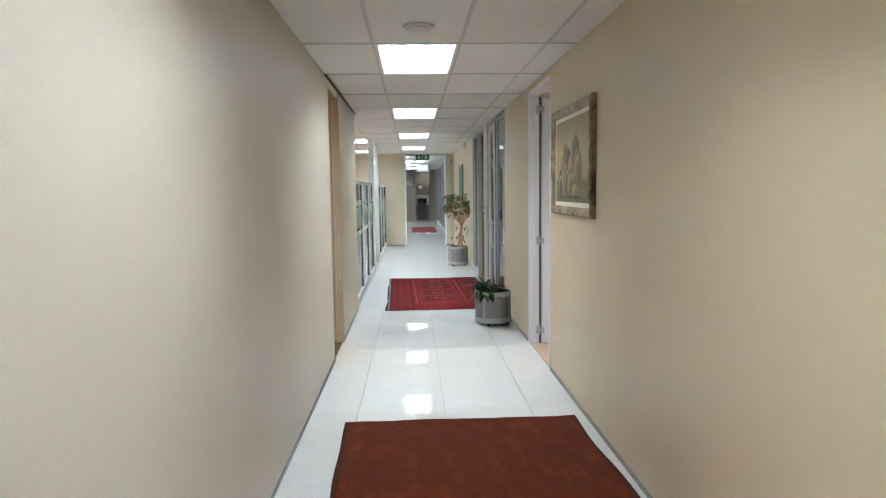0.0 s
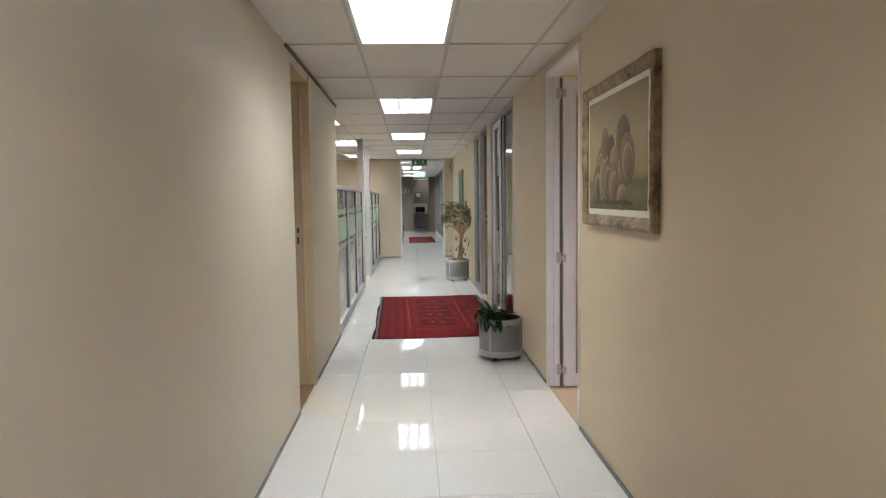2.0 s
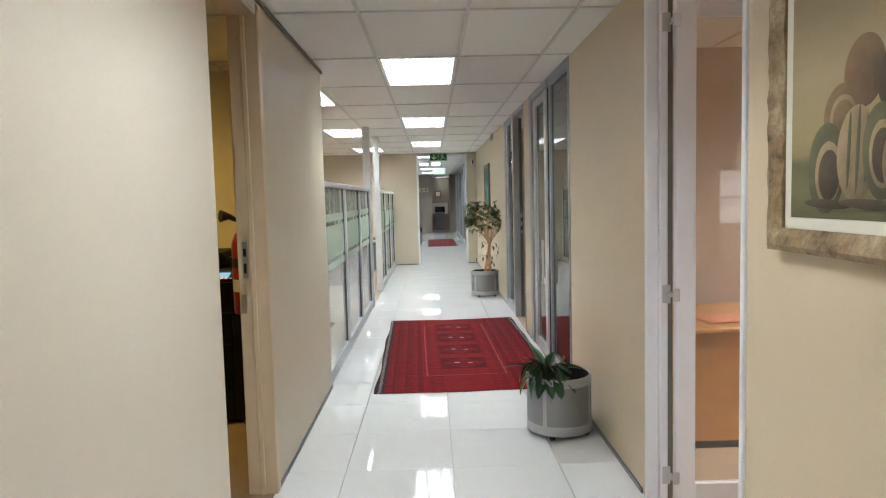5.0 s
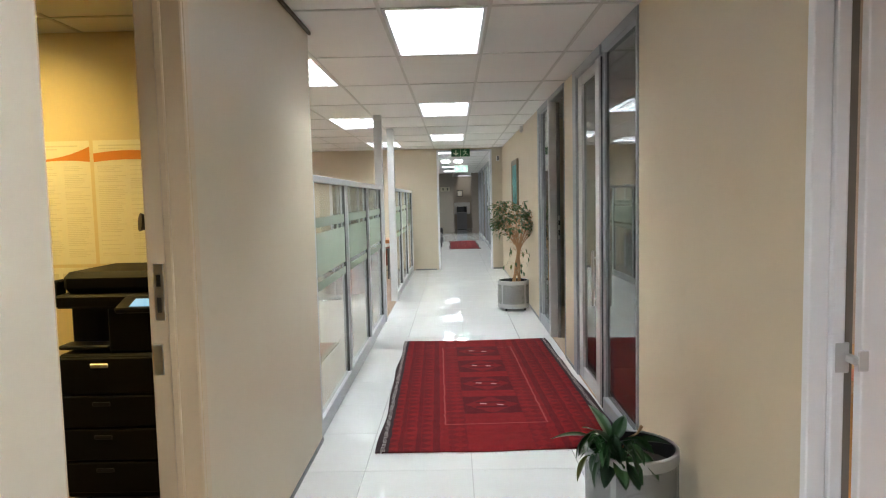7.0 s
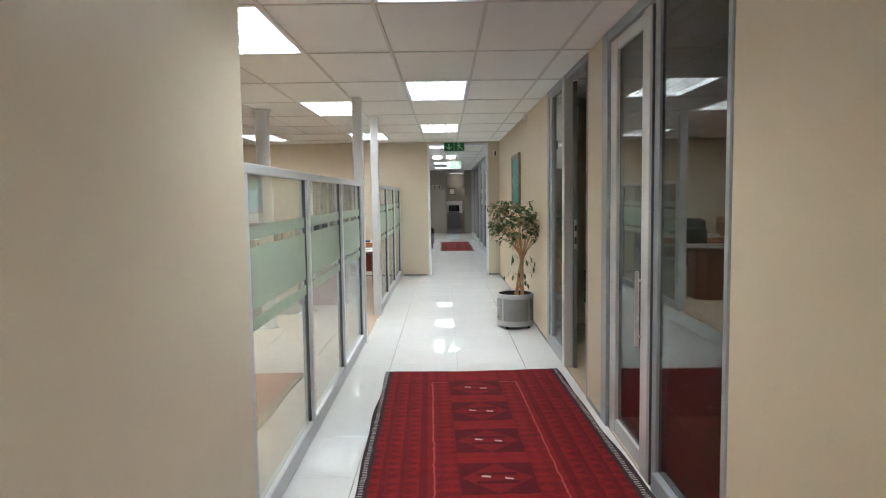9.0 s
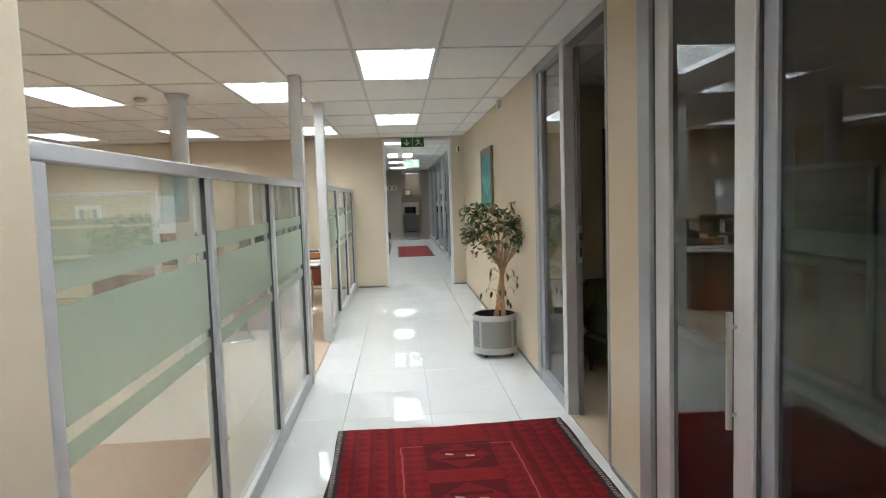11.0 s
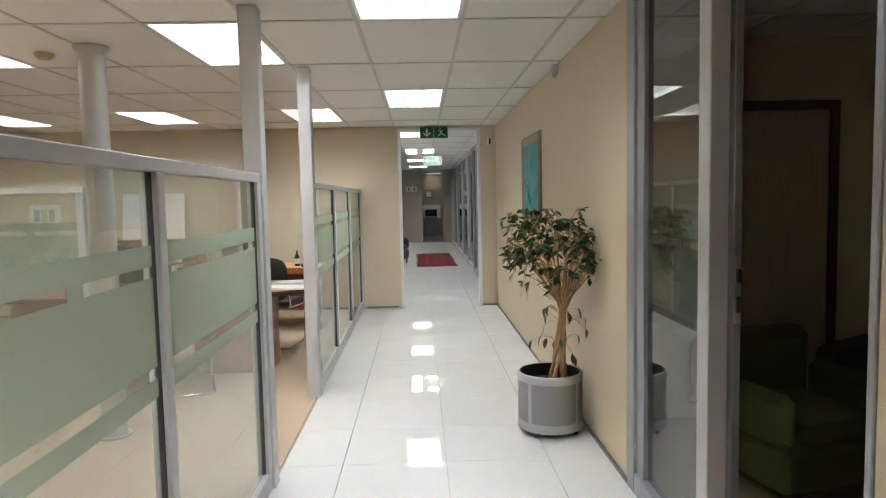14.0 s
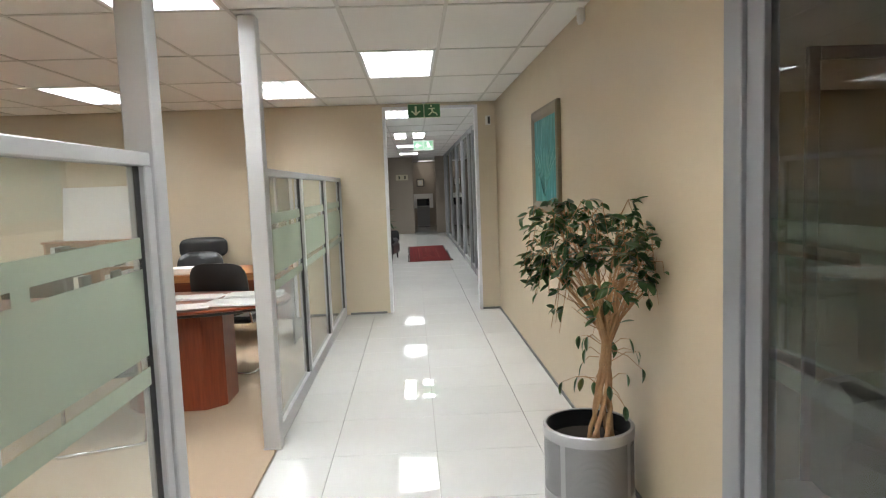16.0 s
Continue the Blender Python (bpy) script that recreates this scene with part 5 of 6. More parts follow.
# ---- the first side room ----
M_DESK = wood("orange_veneer", (0.46, 0.20, 0.05), (0.62, 0.31, 0.10), 0.32, 0, 4.0)
dk = thing("office_desk", pose(2.35, 6.45, 0), "orange veneered desk with a panelled front", "desk")
part("desktop", box(-1.0, 1.0, -0.06, 0.78, 0.70, 0.735, 0.01), M_DESK, dk)
part("front_panel", box(-0.95, -0.36, 0.0, 0.02, 0.05, 0.699, 0.003), M_DESK, dk)
part("front_panel", box(-0.355, 0.95, 0.0, 0.02, 0.05, 0.699, 0.003), M_DESK, dk)
part("plinth", box(-0.94, 0.94, 0.012, 0.05, 0.0, 0.049, 0.002), M_BLACK, dk)
part("end_panel", box(-0.97, -0.951, 0.0, 0.74, 0.0, 0.699, 0.003), M_DESK, dk)
part("end_panel", box(0.951, 0.97, 0.0, 0.74, 0.0, 0.699, 0.003), M_DESK, dk)
o = thing("folder", pose(1.68, 6.62, 0.736, 0, 0, 8), "flat orange paper folder on the desk", "folder")
part("cover", box(-0.16, 0.16, -0.11, 0.11, 0.0, 0.006, 0.001), plain("salmon_card", (0.62, 0.20, 0.12), 0.6), o)
part("sheet", box(-0.15, 0.15, -0.105, 0.105, 0.0065, 0.009, 0.0005), plain("salmon_paper", (0.70, 0.28, 0.18), 0.7), o)
o = thing("file_stack", pose(2.26, 6.85, 0.736, 0, 0, -10), "stack of blue, yellow and green files on the desk", "files")
for k, c in enumerate(((0.03, 0.04, 0.25), (0.60, 0.52, 0.04), (0.05, 0.10, 0.35), (0.25, 0.5, 0.08))):
    part("file", box(-0.13, 0.13, -0.09, 0.09, 0.012 * k, 0.0115 + 0.012 * k, 0.002), plain("file_card", c, 0.5), o)
o = thing("magazine_rack", pose(2.66, 7.2, 0.736), "tall dark grey desktop file rack", "file rack")
for k in range(3):
    part("shelf", box(-0.12, 0.12, -0.12, 0.14, 0.17 * k, 0.012 + 0.17 * k, 0.003), M_PRINTER_2, o)
for sx in (-0.132, 0.121):
    part("side", box(sx, sx + 0.011, -0.12, 0.14, 0.0, 0.5, 0.003), M_PRINTER_2, o)
part("back", box(-0.12, 0.12, 0.141, 0.15, 0.0, 0.5, 0.002), M_PRINTER_2, o)


def front_picture(x, y, z, w, h, width, frame_m, mount_m, art_m, label, inset):
    """A framed picture on a wall across the walk, facing -y."""
    o = thing("framed_picture", pose(x, y, z), label, "picture", "wall pictures")
    for q in ((-w / 2, w / 2, 0, width), (-w / 2, w / 2, h - width, h), (-w / 2, -w / 2 + width, width, h - width), (w / 2 - width, w / 2, width, h - width)):
        part("frame", box(q[0], q[1], -0.03, 0, q[2], q[3], 0.004), frame_m, o)
    part("mount", box(-w / 2 + width, w / 2 - width, -0.014, -0.004, width, h - width, 0.001), mount_m, o)
    i = width + inset
    part("print", box(-w / 2 + i, w / 2 - i, -0.0165, -0.0145, i, h - i, 0.0005), art_m, o)
    return o


n = Nodes("still_life_print")
v = n.add("ShaderNodeTexVoronoi", {"Vector": n.coords(), "Scale": 14.0}).outputs["Color"]
n.set(Base_Color=n.mix(0.55, n.mix(0.7, v, (0.10, 0.20, 0.18)), (0.22, 0.17, 0.08)), Roughness=0.5)
M_BROWN_FRAME = wood("dark_frame_wood", (0.07, 0.03, 0.018), (0.13, 0.06, 0.035), 0.4, 2)
front_picture(2.68, 7.459, 1.61, 0.66, 0.65, 0.06, M_BROWN_FRAME, M_MAT, n.material, "still life print in a brown wooden frame", 0.10)
n = Nodes("pale_blind")
n.set(Base_Color=(0.8, 0.8, 0.8), Emission_Color=(0.9, 0.95, 1.0), Emission_Strength=n.math("ADD", 0.9, n.math("MULTIPLY", n.math("GREATER_THAN", n.math("PINGPONG", n.xyz()[2], 0.12), 0.05), 0.8)))
w3 = thing("window_3", pose(2.85, 2.601, 1.18), "small aluminium window with pale daylight behind it", "window", "", "structure")
part("window_frame", bars([(-0.24, 0.24, 0, 0.03, 0, 0.03), (-0.24, 0.24, 0, 0.03, 0.52, 0.55), (-0.24, -0.21, 0, 0.03, 0.03, 0.52), (0.21, 0.24, 0, 0.03, 0.03, 0.52), (-0.21, 0.21, 0, 0.025, 0.26, 0.285)]), M_ALU, w3)
part("pane", box(-0.21, 0.21, 0.004, 0.008, 0.03, 0.52, 0.001), n.material, w3, "pale sky behind the glass")

# ---- the room with the green armchairs ----
M_GREEN = carpet_material("moss_green_fabric", (0.058, 0.068, 0.014))


def armchair(x, y, turn, fabric, label, legs=True):
    a = thing("armchair", pose(x, y, 0, 0, 0, turn), label, "armchair", "lounge armchairs")
    part("seat_base", box(-0.36, 0.36, -0.36, 0.30, 0.12, 0.34, 0.03), fabric, a)
    part("cushion", box(-0.27, 0.27, -0.37, 0.22, 0.341, 0.45, 0.045), fabric, a)
    part("backrest", box(-0.36, 0.36, 0.20, 0.38, 0.341, 0.78, 0.06), fabric, a)
    for sx in (-0.38, 0.275):
        part("arm", box(sx, sx + 0.105, -0.36, 0.21, 0.341, 0.60, 0.045), fabric, a)
    for sx in (-0.31, 0.31):
        for sy in (-0.31, 0.25):
            part("leg", tube(bmesh.new(), [(sx, sy, 0.0), (sx, sy, 0.12)], [0.016, 0.024], 10), M_BLACK, a)
    return a


armchair(1.77, 11.84, 14, M_GREEN, "moss green upholstered armchair in an unlit room")
armchair(2.75, 12.3, 300, M_GREEN, "moss green armchair against the unlit room's wall")
d3 = thing("door_3", pose(2.23, 12.899, 0), "closed brown door in a dark frame in the unlit room", "door", "", "structure")
M_DOOR = wood("brown_door_veneer", (0.36, 0.27, 0.19), (0.46, 0.36, 0.26), 0.45, 2)
part("door_frame", bars([(-0.43, -0.37, -0.03, -0.001, 0, 2.12), (0.37, 0.43, -0.03, -0.001, 0, 2.12), (-0.37, 0.37, -0.03, -0.001, 2.06, 2.12)]), M_BROWN_FRAME, d3)
part("door_leaf", box(-0.365, 0.365, -0.02, -0.001, 0.01, 2.055, 0.003), M_DOOR, d3)
part("handle", tube(bmesh.new(), [(-0.33, -0.021, 1.02), (-0.33, -0.06, 1.02), (-0.22, -0.062, 1.02)], 0.010, 10), M_STEEL, d3, "steel lever handle", True)

# ---- open office ----
M_CHERRY = wood("cherry_veneer", (0.16, 0.028, 0.010), (0.27, 0.058, 0.020), 0.28, 0, 4.0)
M_TEAK = wood("orange_teak_veneer", (0.40, 0.15, 0.05), (0.56, 0.25, 0.10), 0.32, 0, 4.0)
M_LEATHER = plain("black_leather", (0.016, 0.016, 0.017), 0.36, 0.0, 0.2, 12.0, 160.0, 0.5)
M_SHEET = plain("white_paper", (0.78, 0.77, 0.76), 0.65, 0.0, 0.03)

M_COLUMN = plain("polished_column_steel", (0.47, 0.465, 0.455), 0.34, 0.45, 0.02, 1.0, 200.0, 0.02, 0.0)
col = thing("column", pose(-2.182, 12.914, 0), "slim round steel column with a flared collar at the ceiling", "column")
part("shaft", lathe(bmesh.new(), [(0.080, 0.0), (0.080, CEIL - 0.03)], seg=48), M_COLUMN, col, smooth=True)
part("collar", lathe(bmesh.new(), [(0.081, CEIL - 0.05), (0.108, CEIL - 0.012), (0.108, CEIL - 0.005), (0.0, CEIL - 0.005)], seg=32), M_COLUMN, col, smooth=True)
part("foot", lathe(bmesh.new(), [(0.0, 0.0), (0.11, 0.004), (0.11, 0.018), (0.082, 0.022)], seg=32), M_ALU, col, smooth=True)

tb = thing("meeting_table", pose(-2.65, 14.72, 0.004), "long cherry veneered meeting table with rounded ends", "table")


def boat_top(a, b, z0, z1, steps=64, power=3.2):
    bm = bmesh.new()
    rings = []
    for z, k in ((z0, 0.985), (z0 + 0.006, 1.0), (z1 - 0.004, 1.0), (z1, 0.994)):
        ring = []
        for q in range(steps):
            t = 2 * math.pi * q / steps
            c, s = math.cos(t), math.sin(t)
            ring.append(bm.verts.new((k * a * math.copysign(abs(c) ** (2 / power), c), k * b * math.copysign(abs(s) ** (2 / power), s), z)))
        rings.append(ring)
    for u, v in zip(rings, rings[1:]):
        for q in range(steps):
            bm.faces.new((u[q], u[(q + 1) % steps], v[(q + 1) % steps], v[q]))
    bm.faces.new(rings[0][::-1])
    bm.faces.new(rings[-1])
    return bm


part("tabletop", boat_top(1.62, 0.54, 0.722, 0.745, power=2.6), M_CHERRY, tb)
part("edging", boat_top(1.60, 0.525, 0.70, 0.7215, power=2.6), M_BLACK, tb, "black underside edging")


def pedestal(x0, x1, y0, y1, c):
    bm = bmesh.new()
    pts = [(x0 + c, y0), (x1 - c, y0), (x1, y0 + c), (x1, y1 - c), (x1 - c, y1), (x0 + c, y1), (x0, y1 - c), (x0, y0 + c)]
    lo = [bm.verts.new((px, py, 0.0)) for px, py in pts]
    hi = [bm.verts.new((px, py, 0.699)) for px, py in pts]
    for k in range(8):
        bm.faces.new((lo[k], lo[(k + 1) % 8], hi[(k + 1) % 8], hi[k]))
    bm.faces.new(lo[::-1]), bm.faces.new(hi)
    return bm


M_CHERRY_UP = wood("upright_cherry_veneer", (0.16, 0.028, 0.010), (0.27, 0.058, 0.020), 0.3, 2, 4.0)
part("pedestal", pedestal(0.45, 1.16, -0.27, 0.27, 0.12), M_CHERRY_UP, tb)
part("pedestal", pedestal(-1.16, -0.45, -0.27, 0.27, 0.12), M_CHERRY_UP, tb)
PAPERS = [(-1.72, 14.42, 12, 0.34, 0.24, 3), (-1.36, 14.52, -8, 0.42, 0.25, 4), (-1.32, 14.83, 6, 0.40, 0.24, 6), (-1.75, 14.86, 3, 0.36, 0.22, 3), (-2.3, 14.6, 20, 0.3, 0.21, 2)]
for k, (x, y, a, w, l, c) in enumerate(PAPERS):
    rnd = random.Random(k)
    o = thing("paper_pile", pose(x, y, 0.7495, 0, 0, a), "loose pile of white printed sheets on the table", "papers", "papers on the table")
    for q in range(c):
        part("sheet", box(-w / 2, w / 2, -l / 2, l / 2, 0.004 * q, 0.0036 + 0.004 * q, 0.0005), M_SHEET, o, m=pose(rnd.uniform(-0.02, 0.02), rnd.uniform(-0.02, 0.02), 0, 0, 0, rnd.uniform(-9, 9)))

dk = thing("office_desk", pose(-1.95, 16.75, 0.004), "orange teak veneered desk with a dark red front", "desk")
part("desktop", box(-0.85, 0.65, -0.38, 0.38, 0.715, 0.745, 0.006), M_TEAK, dk)
part("edge_band", box(-0.85, 0.65, -0.386, -0.3805, 0.672, 0.745, 0.002), M_TEAK, dk)
part("modesty_panel", box(-0.80, 0.60, -0.30, -0.28, 0.25, 0.714, 0.003), M_CHERRY, dk)
for x0 in (-0.83, 0.61):
    part("end_panel", box(x0, x0 + 0.02, -0.36, 0.36, 0.0, 0.714, 0.003), M_BLACK, dk)
o = thing("bottle", pose(-1.62, 16.6, 0.7495), "small dark bottle with a pale label on the desk", "bottle")
part("body", lathe(bmesh.new(), [(0, 0), (0.03, 0), (0.032, 0.01), (0.032, 0.11), (0.012, 0.15), (0.012, 0.17)], seg=20), M_BLACK, o, smooth=True)
part("label_band", lathe(bmesh.new(), [(0.0325, 0.03), (0.0328, 0.031), (0.0328, 0.09), (0.0325, 0.091)], seg=20), M_SHEET, o, smooth=True)
part("cap", lathe(bmesh.new(), [(0.0135, 0.165), (0.0135, 0.19), (0, 0.19)], seg=16), plain("blue_cap", (0.05, 0.12, 0.35), 0.4), o, smooth=True)
o = thing("paper_pile", pose(-2.45, 16.55, 0.7495, 0, 0, 5), "stack of white paper on the desk", "papers", "papers on the table")
part("sheet", box(-0.15, 0.15, -0.11, 0.11, 0, 0.06, 0.003), M_SHEET, o)
o = thing("blue_folder", pose(-1.48, 16.55, 0.7495, 0, 0, 14), "small blue folder lying on the desk", "folder")
part("cover", box(-0.09, 0.09, -0.06, 0.06, 0, 0.03, 0.006), plain("blue_card", (0.04, 0.11, 0.32), 0.5), o)


def curved_back(w, h, z0, depth, bow, material, name, parent, lean=0.12):
    bm = bmesh.new()
    nx, nz = 12, 10
    grid = {}
    for side in (0, 1):
        for i in range(nx + 1):
            for j in range(nz + 1):
                u, v = 2 * i / nx - 1, j / nz
                vv = 2 * v - 1
                x = u * w / 2 * (1 - 0.16 * vv ** 4)
                round_u, round_v = 1 - abs(u) ** 6, 1 - abs(2 * v - 1) ** 6
                t = depth * (0.25 + 0.75 * min(round_u, round_v)) / 2
                y = bow * u * u * -1 + lean * v + (t if side else -t)
                grid[side, i, j] = bm.verts.new((x, y, z0 + h * (0.5 + 0.5 * vv * (1 - 0.16 * u ** 4))))
    for side in (0, 1):
        for i in range(nx):
            for j in range(nz):
                bm.faces.new((grid[side, i, j], grid[side, i + 1, j], grid[side, i + 1, j + 1], grid[side, i, j + 1]))
    edge = [(i, 0) for i in range(nx)] + [(nx, j) for j in range(nz)] + [(i, nz) for i in range(nx, 0, -1)] + [(0, j) for j in range(nz, 0, -1)]
    for a, b in zip(edge, edge[1:] + edge[:1]):
        bm.faces.new((grid[0, a[0], a[1]], grid[0, b[0], b[1]], grid[1, b[0], b[1]], grid[1, a[0], a[1]]))
    return part(name, bm, material, parent, smooth=True)


def executive_chair(x, y, turn):
    c = thing("office_chair", pose(x, y, 0.004, 0, 0, turn), "black leather executive swivel chair with a padded headrest", "chair", "office chairs")
    part("seat", box(-0.26, 0.26, -0.27, 0.24, 0.44, 0.54, 0.05), M_LEATHER, c)
    curved_back(0.50, 0.38, 0.50, 0.10, 0.06, M_LEATHER, "backrest", c)
    hd = curved_back(0.54, 0.24, 0.79, 0.13, 0.05, M_LEATHER, "headrest", c, 0.03)
    hd.location = (0, 0.11, 0)
    for o in c.children[1:]:
        o.location.y += 0.24
    for sx in (-0.31, 0.26):
        part("armrest", bars([(sx, sx + 0.05, -0.20, 0.20, 0.66, 0.70), (sx + 0.015, sx + 0.035, -0.05, 0.05, 0.48, 0.66)], 0.01), M_BLACK, c)
    part("gas_lift", tube(bmesh.new(), [(0, 0, 0.09), (0, 0, 0.44)], 0.028, 16), M_BLACK, c, smooth=True)
    for k in range(5):
        a = 2 * math.pi * k / 5
        e = (0.30 * math.cos(a), 0.30 * math.sin(a))
        part("foot", tube(bmesh.new(), [(0, 0, 0.10), (e[0], e[1], 0.065)], [0.025, 0.015], 8), M_BLACK, c)
        part("castor", tube(bmesh.new(), [(e[0] - 0.02, e[1], 0.026), (e[0] + 0.02, e[1], 0.026)], 0.026, 14), M_BLACK, c)
    return c


def cantilever_chair(x, y, turn):
    c = thing("visitor_chair", pose(x, y, 0.004, 0, 0, turn), "black leather visitor chair on a chrome cantilever frame", "chair", "visitor chairs")
    part("seat", box(-0.25, 0.25, -0.25, 0.23, 0.43, 0.49, 0.03), M_LEATHER, c)
    b = curved_back(0.50, 0.46, 0.50, 0.06, 0.05, M_LEATHER, "backrest", c, 0.07)
    b.location.y = 0.25
    pts = [(-0.24, 0.25, 0.62), (-0.25, 0.20, 0.44), (-0.25, -0.22, 0.42), (-0.25, -0.28, 0.38), (-0.25, -0.25, 0.04), (-0.25, -0.20, 0.014), (-0.25, 0.24, 0.014), (-0.22, 0.27, 0.014)]
    full = pts + [(-px, py, pz) for px, py, pz in reversed(pts)]
    part("frame", tube(bmesh.new(), full, 0.0125, 10), M_CHROME, c, "chrome tube frame", True)
    for sx in (-0.29, 0.25):
        part("arm_pad", box(sx, sx + 0.04, -0.18, 0.16, 0.64, 0.665, 0.008), M_BLACK, c)
        part("arm_tube", tube(bmesh.new(), [(sx + 0.02, -0.16, 0.43), (sx + 0.02, -0.16, 0.64), (sx + 0.02, 0.20, 0.64)], 0.010, 8), M_CHROME, c, smooth=True)
    return c


executive_chair(-2.52, 17.38, 8)
cantilever_chair(-1.70, 15.62, 172)
cantilever_chair(-2.12, 13.98, 200)
cantilever_chair(-3.3, 15.65, 185)

bk = thing("bookcase", pose(-3.72, 17.872, 0.004), "low brown wooden bookcase with open shelves", "bookcase")
M_SHELF = wood("walnut_board", (0.24, 0.095, 0.04), (0.37, 0.17, 0.075), 0.4, 0, 4.0)
part("top", box(-0.62, 0.62, -0.36, 0.0, 1.03, 1.055, 0.004), M_SHELF, bk)
part("back", box(-0.60, 0.60, -0.02, -0.002, 0.0, 1.029, 0.002), M_SHELF, bk)
for x0 in (-0.60, -0.011, 0.578):
    part("side", box(x0, x0 + 0.022, -0.34, -0.021, 0.0, 1.029, 0.002), M_SHELF, bk)
for z in (0.06, 0.40, 0.72):
    for x0 in (-0.577, 0.012):
        part("shelf", box(x0, x0 + 0.565, -0.33, -0.021, z, z + 0.02, 0.002), M_SHELF, bk)
rnd = random.Random(12)
for z in (0.42, 0.74):
    for x0 in (-0.55, 0.04):
        x = x0
        while x < x0 + 0.42:
            w = rnd.uniform(0.03, 0.07)
            fo = thing("ring_binder", pose(-3.72 + x, 17.872 - 0.30, z + 0.0045), "upright paper binder on the bookcase shelf", "binder", "binders on the shelves")
            part("cover", box(0, w - 0.003, 0, 0.24, 0, rnd.uniform(0.2, 0.27), 0.003), rnd.choice((M_SHEET, M_BLACK, M_PRINTER_2, M_MAT)), fo)
            x += w + (0.1 if rnd.random() < 0.2 else 0)
wb = thing("whiteboard", pose(-3.72, 17.62, 1.0595, -8, 0, 0), "white dry-wipe board leaning on top of the bookcase", "whiteboard")
part("board", box(-0.40, 0.40, -0.006, 0.006, 0.0, 0.60, 0.003), plain("dry_wipe_enamel", (0.80, 0.80, 0.82), 0.2, 0.0, 0.02), wb)
part("rim", bars([(-0.412, 0.412, -0.009, 0.009, 0.60, 0.612), (-0.412, -0.40, -0.009, 0.009, 0.0, 0.60), (0.40, 0.412, -0.009, 0.009, 0.0, 0.60)], 0.003), M_WHITE_METAL, wb)
wn = thing("wall_planner", pose(-5.28, END_Y - 0.001, 1.24), "white wall planner with coloured blocks on the end wall", "planner")
part("sheet", box(-0.21, 0.21, -0.002, 0.0, 0, 0.31, 0.0005), M_SHEET, wn)
for k, c in enumerate(((0.35, 0.38, 0.42), (0.55, 0.58, 0.20), (0.35, 0.38, 0.42))):
    part("colour_block", box(-0.15 + 0.10 * k, -0.07 + 0.10 * k, -0.0028, -0.0021, 0.08, 0.24, 0.0002), plain("planner_ink", c, 0.6), wn)
part("colour_block", box(-0.20, -0.13, -0.0028, -0.0021, -0.01, 0.055, 0.0002), plain("planner_yellow", (0.75, 0.55, 0.02), 0.6), wn)

# ---- the far lobby ----
w4 = thing("window_4", pose(0, 0, 0), "long aluminium framed glass front of the far rooms", "glass front", "", "structure")
CUTS = [18.82, 20.15, 21.1, 21.95, 23.6, 25.5, 27.9, 30.0, 31.0]
for y in CUTS:
    part("mullion", box(RX - 0.012, RX + 0.085, y - 0.05, y + 0.05, 0, CEIL - 0.004, 0.004), M_ALU_SHADED, w4)
for a, b in zip(CUTS, CUTS[1:]):
    part("rail", bars([(RX, RX + 0.07, a + 0.05, b - 0.05, 0, 0.11), (RX, RX + 0.07, a + 0.05, b - 0.05, 2.45, CEIL - 0.004)]), M_ALU_SHADED, w4)
    pane(RX + 0.03, a + 0.05, b - 0.05, 0.11, 2.45, w4, [(a + 0.06, b - 0.06, 1.0, 1.36)], 1, M_FROST_THIN)
tw = thing("ceiling_light", pose(-0.10, 22.95, CEIL), "twin square lit fitting in the far lobby's ceiling", "ceiling light", "recessed ceiling lights")
for x0 in (-0.285, 0.075):
    part("frame", bars([(x0 - 0.012, x0, -0.59, 0.59, -0.004, 0.01), (x0 + 0.21, x0 + 0.222, -0.59, 0.59, -0.004, 0.01)], 0.002), M_WHITE_METAL, tw)
    part("diffuser", box(x0, x0 + 0.21, -0.58, 0.58, -0.003, 0.001, 0.001), M_PANEL_FAR, tw, "glowing white diffuser")
armchair(-0.83, 24.2, 80, plain("black_vinyl", (0.02, 0.02, 0.022), 0.4), "black vinyl lobby armchair beside the far opening")
lp = thing("lobby_plant", pose(-0.80, 26.6, 0), "dark leafy plant in a black pot in the lobby", "plant")
part("pot", lathe(bmesh.new(), [(0, 0), (0.13, 0), (0.17, 0.34), (0.155, 0.34), (0.15, 0.30), (0, 0.30)], seg=24), M_BLACK, lp, smooth=True)
rnd = random.Random(9)
BIG = leaf_mesh("leaf", 0.34, 0.09, 0.4, 0.25, M_LILY, 6)
for k in range(26):
    a = 2.4 * k
    b1 = Vector((0.08 * math.cos(a), 0.08 * math.sin(a), rnd.uniform(0.45, 0.95)))
    part("stalk", tube(bmesh.new(), [(0.02 * math.cos(a), 0.02 * math.sin(a), 0.29), b1], 0.004, 5), M_LILY, lp)
    hang_leaf(BIG, lp, b1, a, rnd.uniform(-0.7, 0.5), 0.1, rnd.uniform(0.7, 1.0))
sg = thing("wall_sign", pose(-0.42, 31.999, 1.78), "cream washroom sign with two dark symbols", "sign")
part("plate", box(-0.20, 0.20, -0.006, 0, 0, 0.18, 0.002), plain("cream_sign", (0.55, 0.50, 0.36), 0.5), sg)
for x0 in (-0.11, 0.08):
    part("symbol", box(x0, x0 + 0.045, -0.0085, -0.0061, 0.04, 0.14, 0.001), M_BLACK, sg)
fr = thing("fridge", pose(0.31, 35.5, 0), "small grey under-counter fridge in the kitchenette", "fridge")
M_FRIDGE = plain("grey_enamel", (0.30, 0.30, 0.32), 0.35)
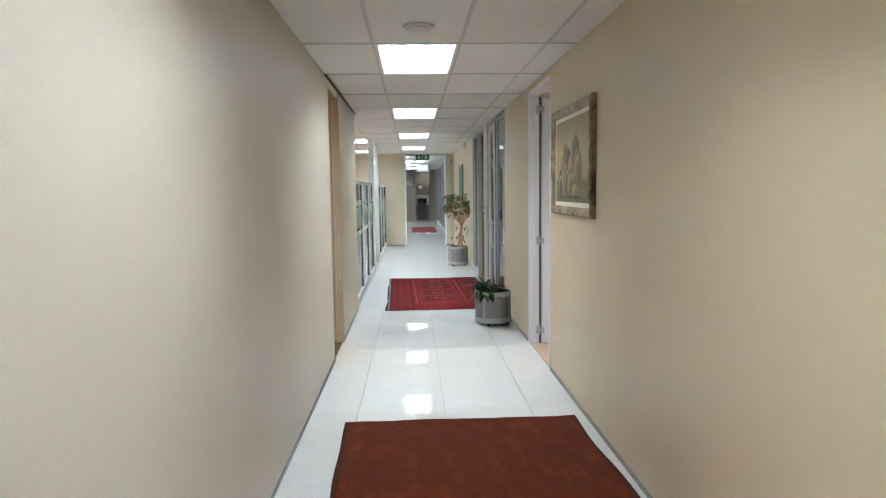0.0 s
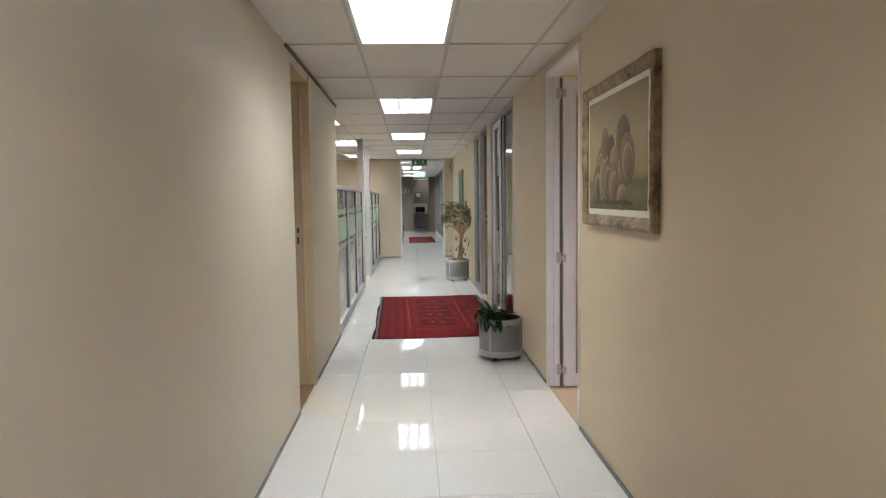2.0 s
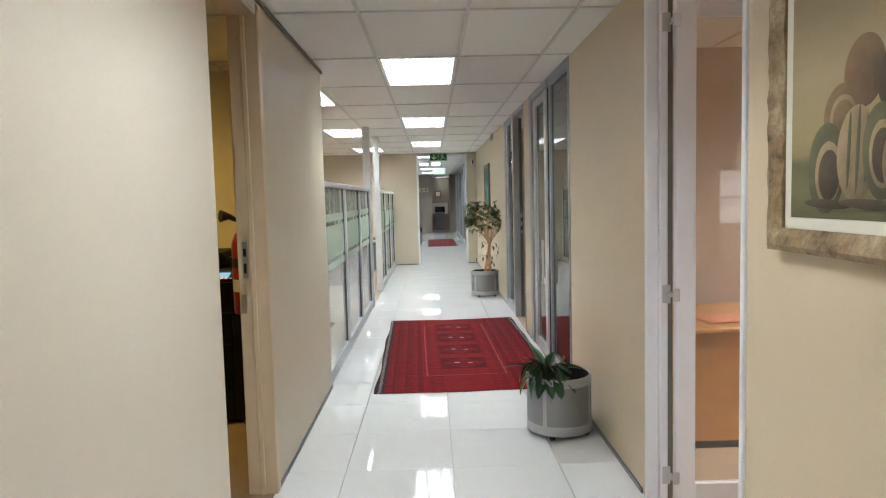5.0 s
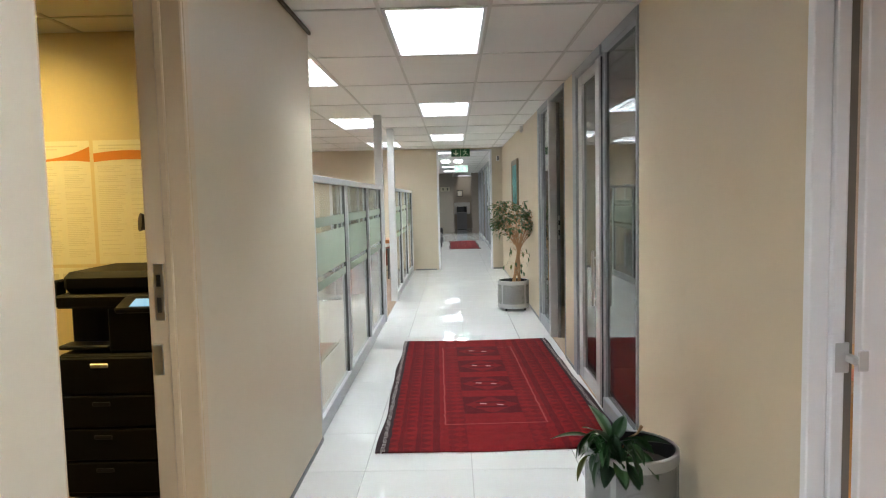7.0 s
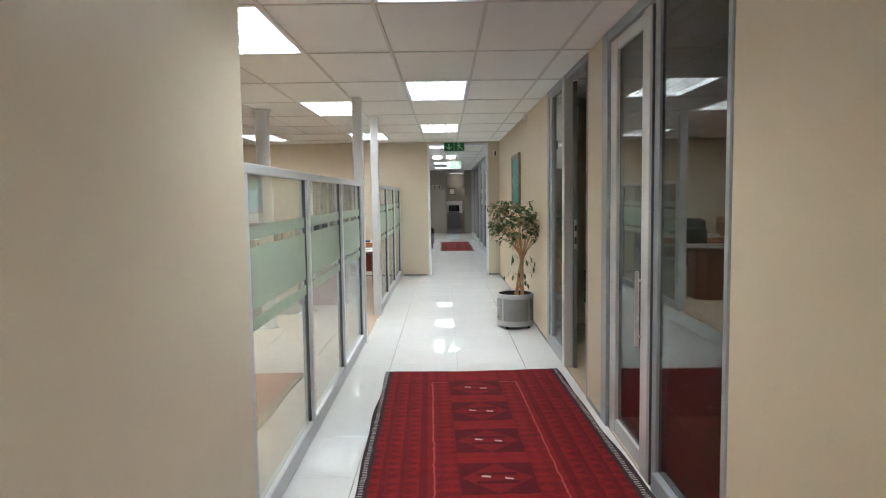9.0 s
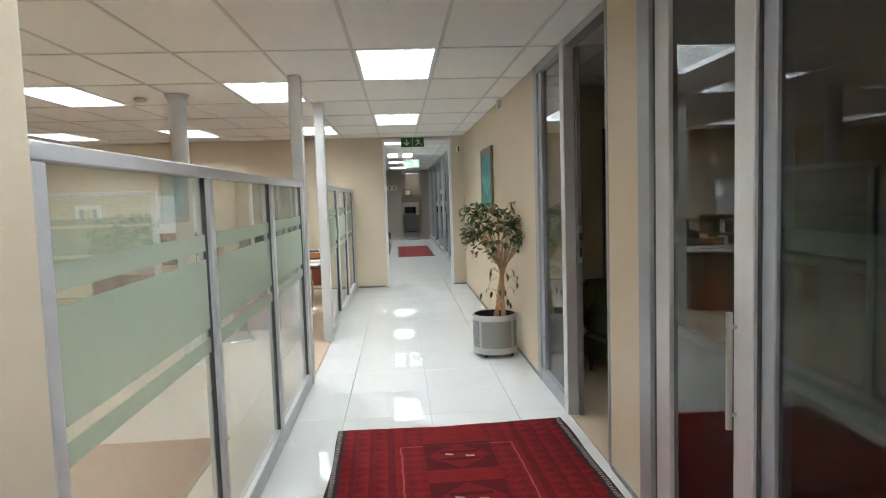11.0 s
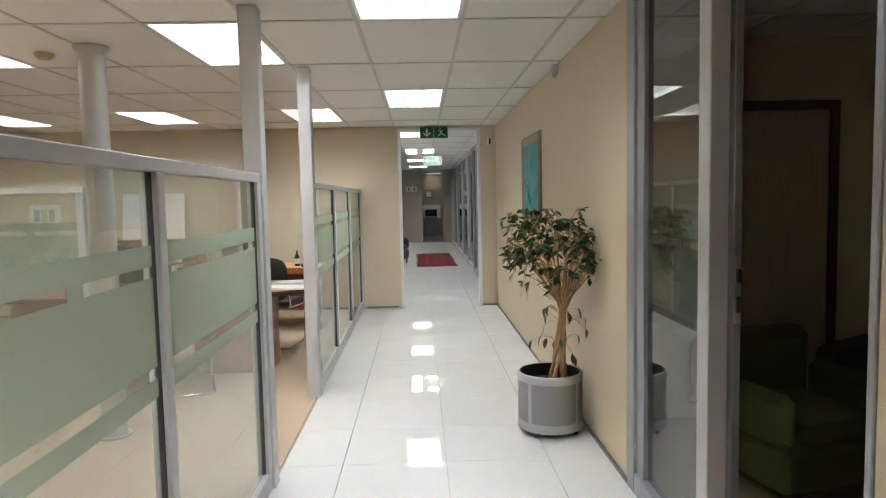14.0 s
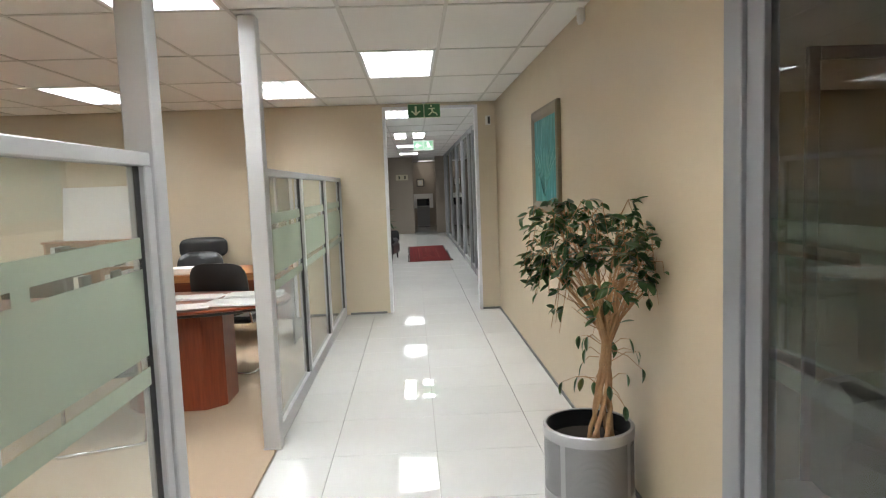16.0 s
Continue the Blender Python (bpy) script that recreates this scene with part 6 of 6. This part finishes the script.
part("body", box(-0.24, 0.24, 0.03, 0.60, 0.02, 0.80, 0.01), M_FRIDGE, fr)
part("door", box(-0.24, 0.24, -0.02, 0.028, 0.03, 0.80, 0.012), M_FRIDGE, fr)
part("plinth", box(-0.22, 0.22, 0.04, 0.56, 0.0, 0.019, 0.002), M_BLACK, fr)
mw = thing("microwave", pose(0.31, 35.52, 0.801), "black microwave oven standing on the fridge", "microwave")
part("body", box(-0.24, 0.24, 0.0, 0.38, 0.012, 0.28, 0.008), M_PRINTER, mw)
part("door", box(-0.235, 0.12, -0.014, -0.001, 0.02, 0.275, 0.004), M_BLACK, mw)
part("control_panel", box(0.125, 0.235, -0.012, -0.001, 0.02, 0.275, 0.003), M_PRINTER_2, mw)
for sx in (-0.2, 0.2):
    part("foot", box(sx - 0.015, sx + 0.015, 0.05, 0.30, 0.0, 0.0115, 0.002), M_BLACK, mw)
sp = thing("splashback", pose(0.3, 36.399, 0.70), "white glazed splashback behind the microwave", "splashback")
for k in range(6):
    for q in range(3):
        part("tile", box(-0.42 + 0.14 * k, -0.282 + 0.14 * k, -0.008, 0, 0.19 * q, 0.187 + 0.19 * q, 0.002), M_WHITE, sp)
front_picture(0.24, 36.399, 1.56, 0.29, 0.30, 0.03, M_BLACK, M_MAT, M_SHEET, "small notice in a black frame in the kitchenette", 0.05)

# ---- floor tiles, each laid as a piece of its own on the slab ----
TILE = mesh_of("tile", box(0.0015, 0.5985, 0.0015, 0.5985, -0.0119, 0.0, 0.0012), M_TILE)
HALF_L = mesh_of("tile", box(-0.343, -0.0015, 0.0015, 0.5985, -0.0119, 0.0, 0.0012), M_TILE)
HALF_R = mesh_of("tile", box(0.0015, 0.352, 0.0015, 0.5985, -0.0119, 0.0, 0.0012), M_TILE)
ROW0 = 0.3


def lay(me, x, y):
    ob = new("tile", me)
    ob.parent = floor
    ob.location = (x, y, 0)


for row in range(-1, 53):
    y = ROW0 + 0.6 * row
    lay(TILE, -0.6, y), lay(TILE, 0.0, y), lay(HALF_R, 0.6, y), lay(HALF_L, -0.6, y)
bm = bmesh.new()
for row in range(-9, -1):
    y = ROW0 + 0.6 * row
    for x0, x1 in ((-0.943, -0.6), (-0.6, 0.0), (0.0, 0.6), (0.6, 0.952)):
        cbox(bm, x0 + 0.0015, x1 - 0.0015, y + 0.0015, y + 0.5985, -0.0119, 0.0, 0.0012)
for row in range(30, 53):
    y = ROW0 + 0.6 * row
    for k in range(4):
        cbox(bm, -3.343 + 0.6 * k + 0.0015, -3.343 + 0.6 * k + 0.5985, y + 0.0015, y + 0.5985, -0.0119, 0.0, 0.0012)
for row in range(53, 61):
    y = ROW0 + 0.6 * row
    for k in range(3):
        cbox(bm, -0.6 + 0.6 * k + 0.0015, -0.6 + 0.6 * k + 0.5985, y + 0.0015, y + 0.5985, -0.0119, 0.0, 0.0012)
ob = part("far_tiles", bm, M_TILE, floor)
tagged(ob, kind="stuff")
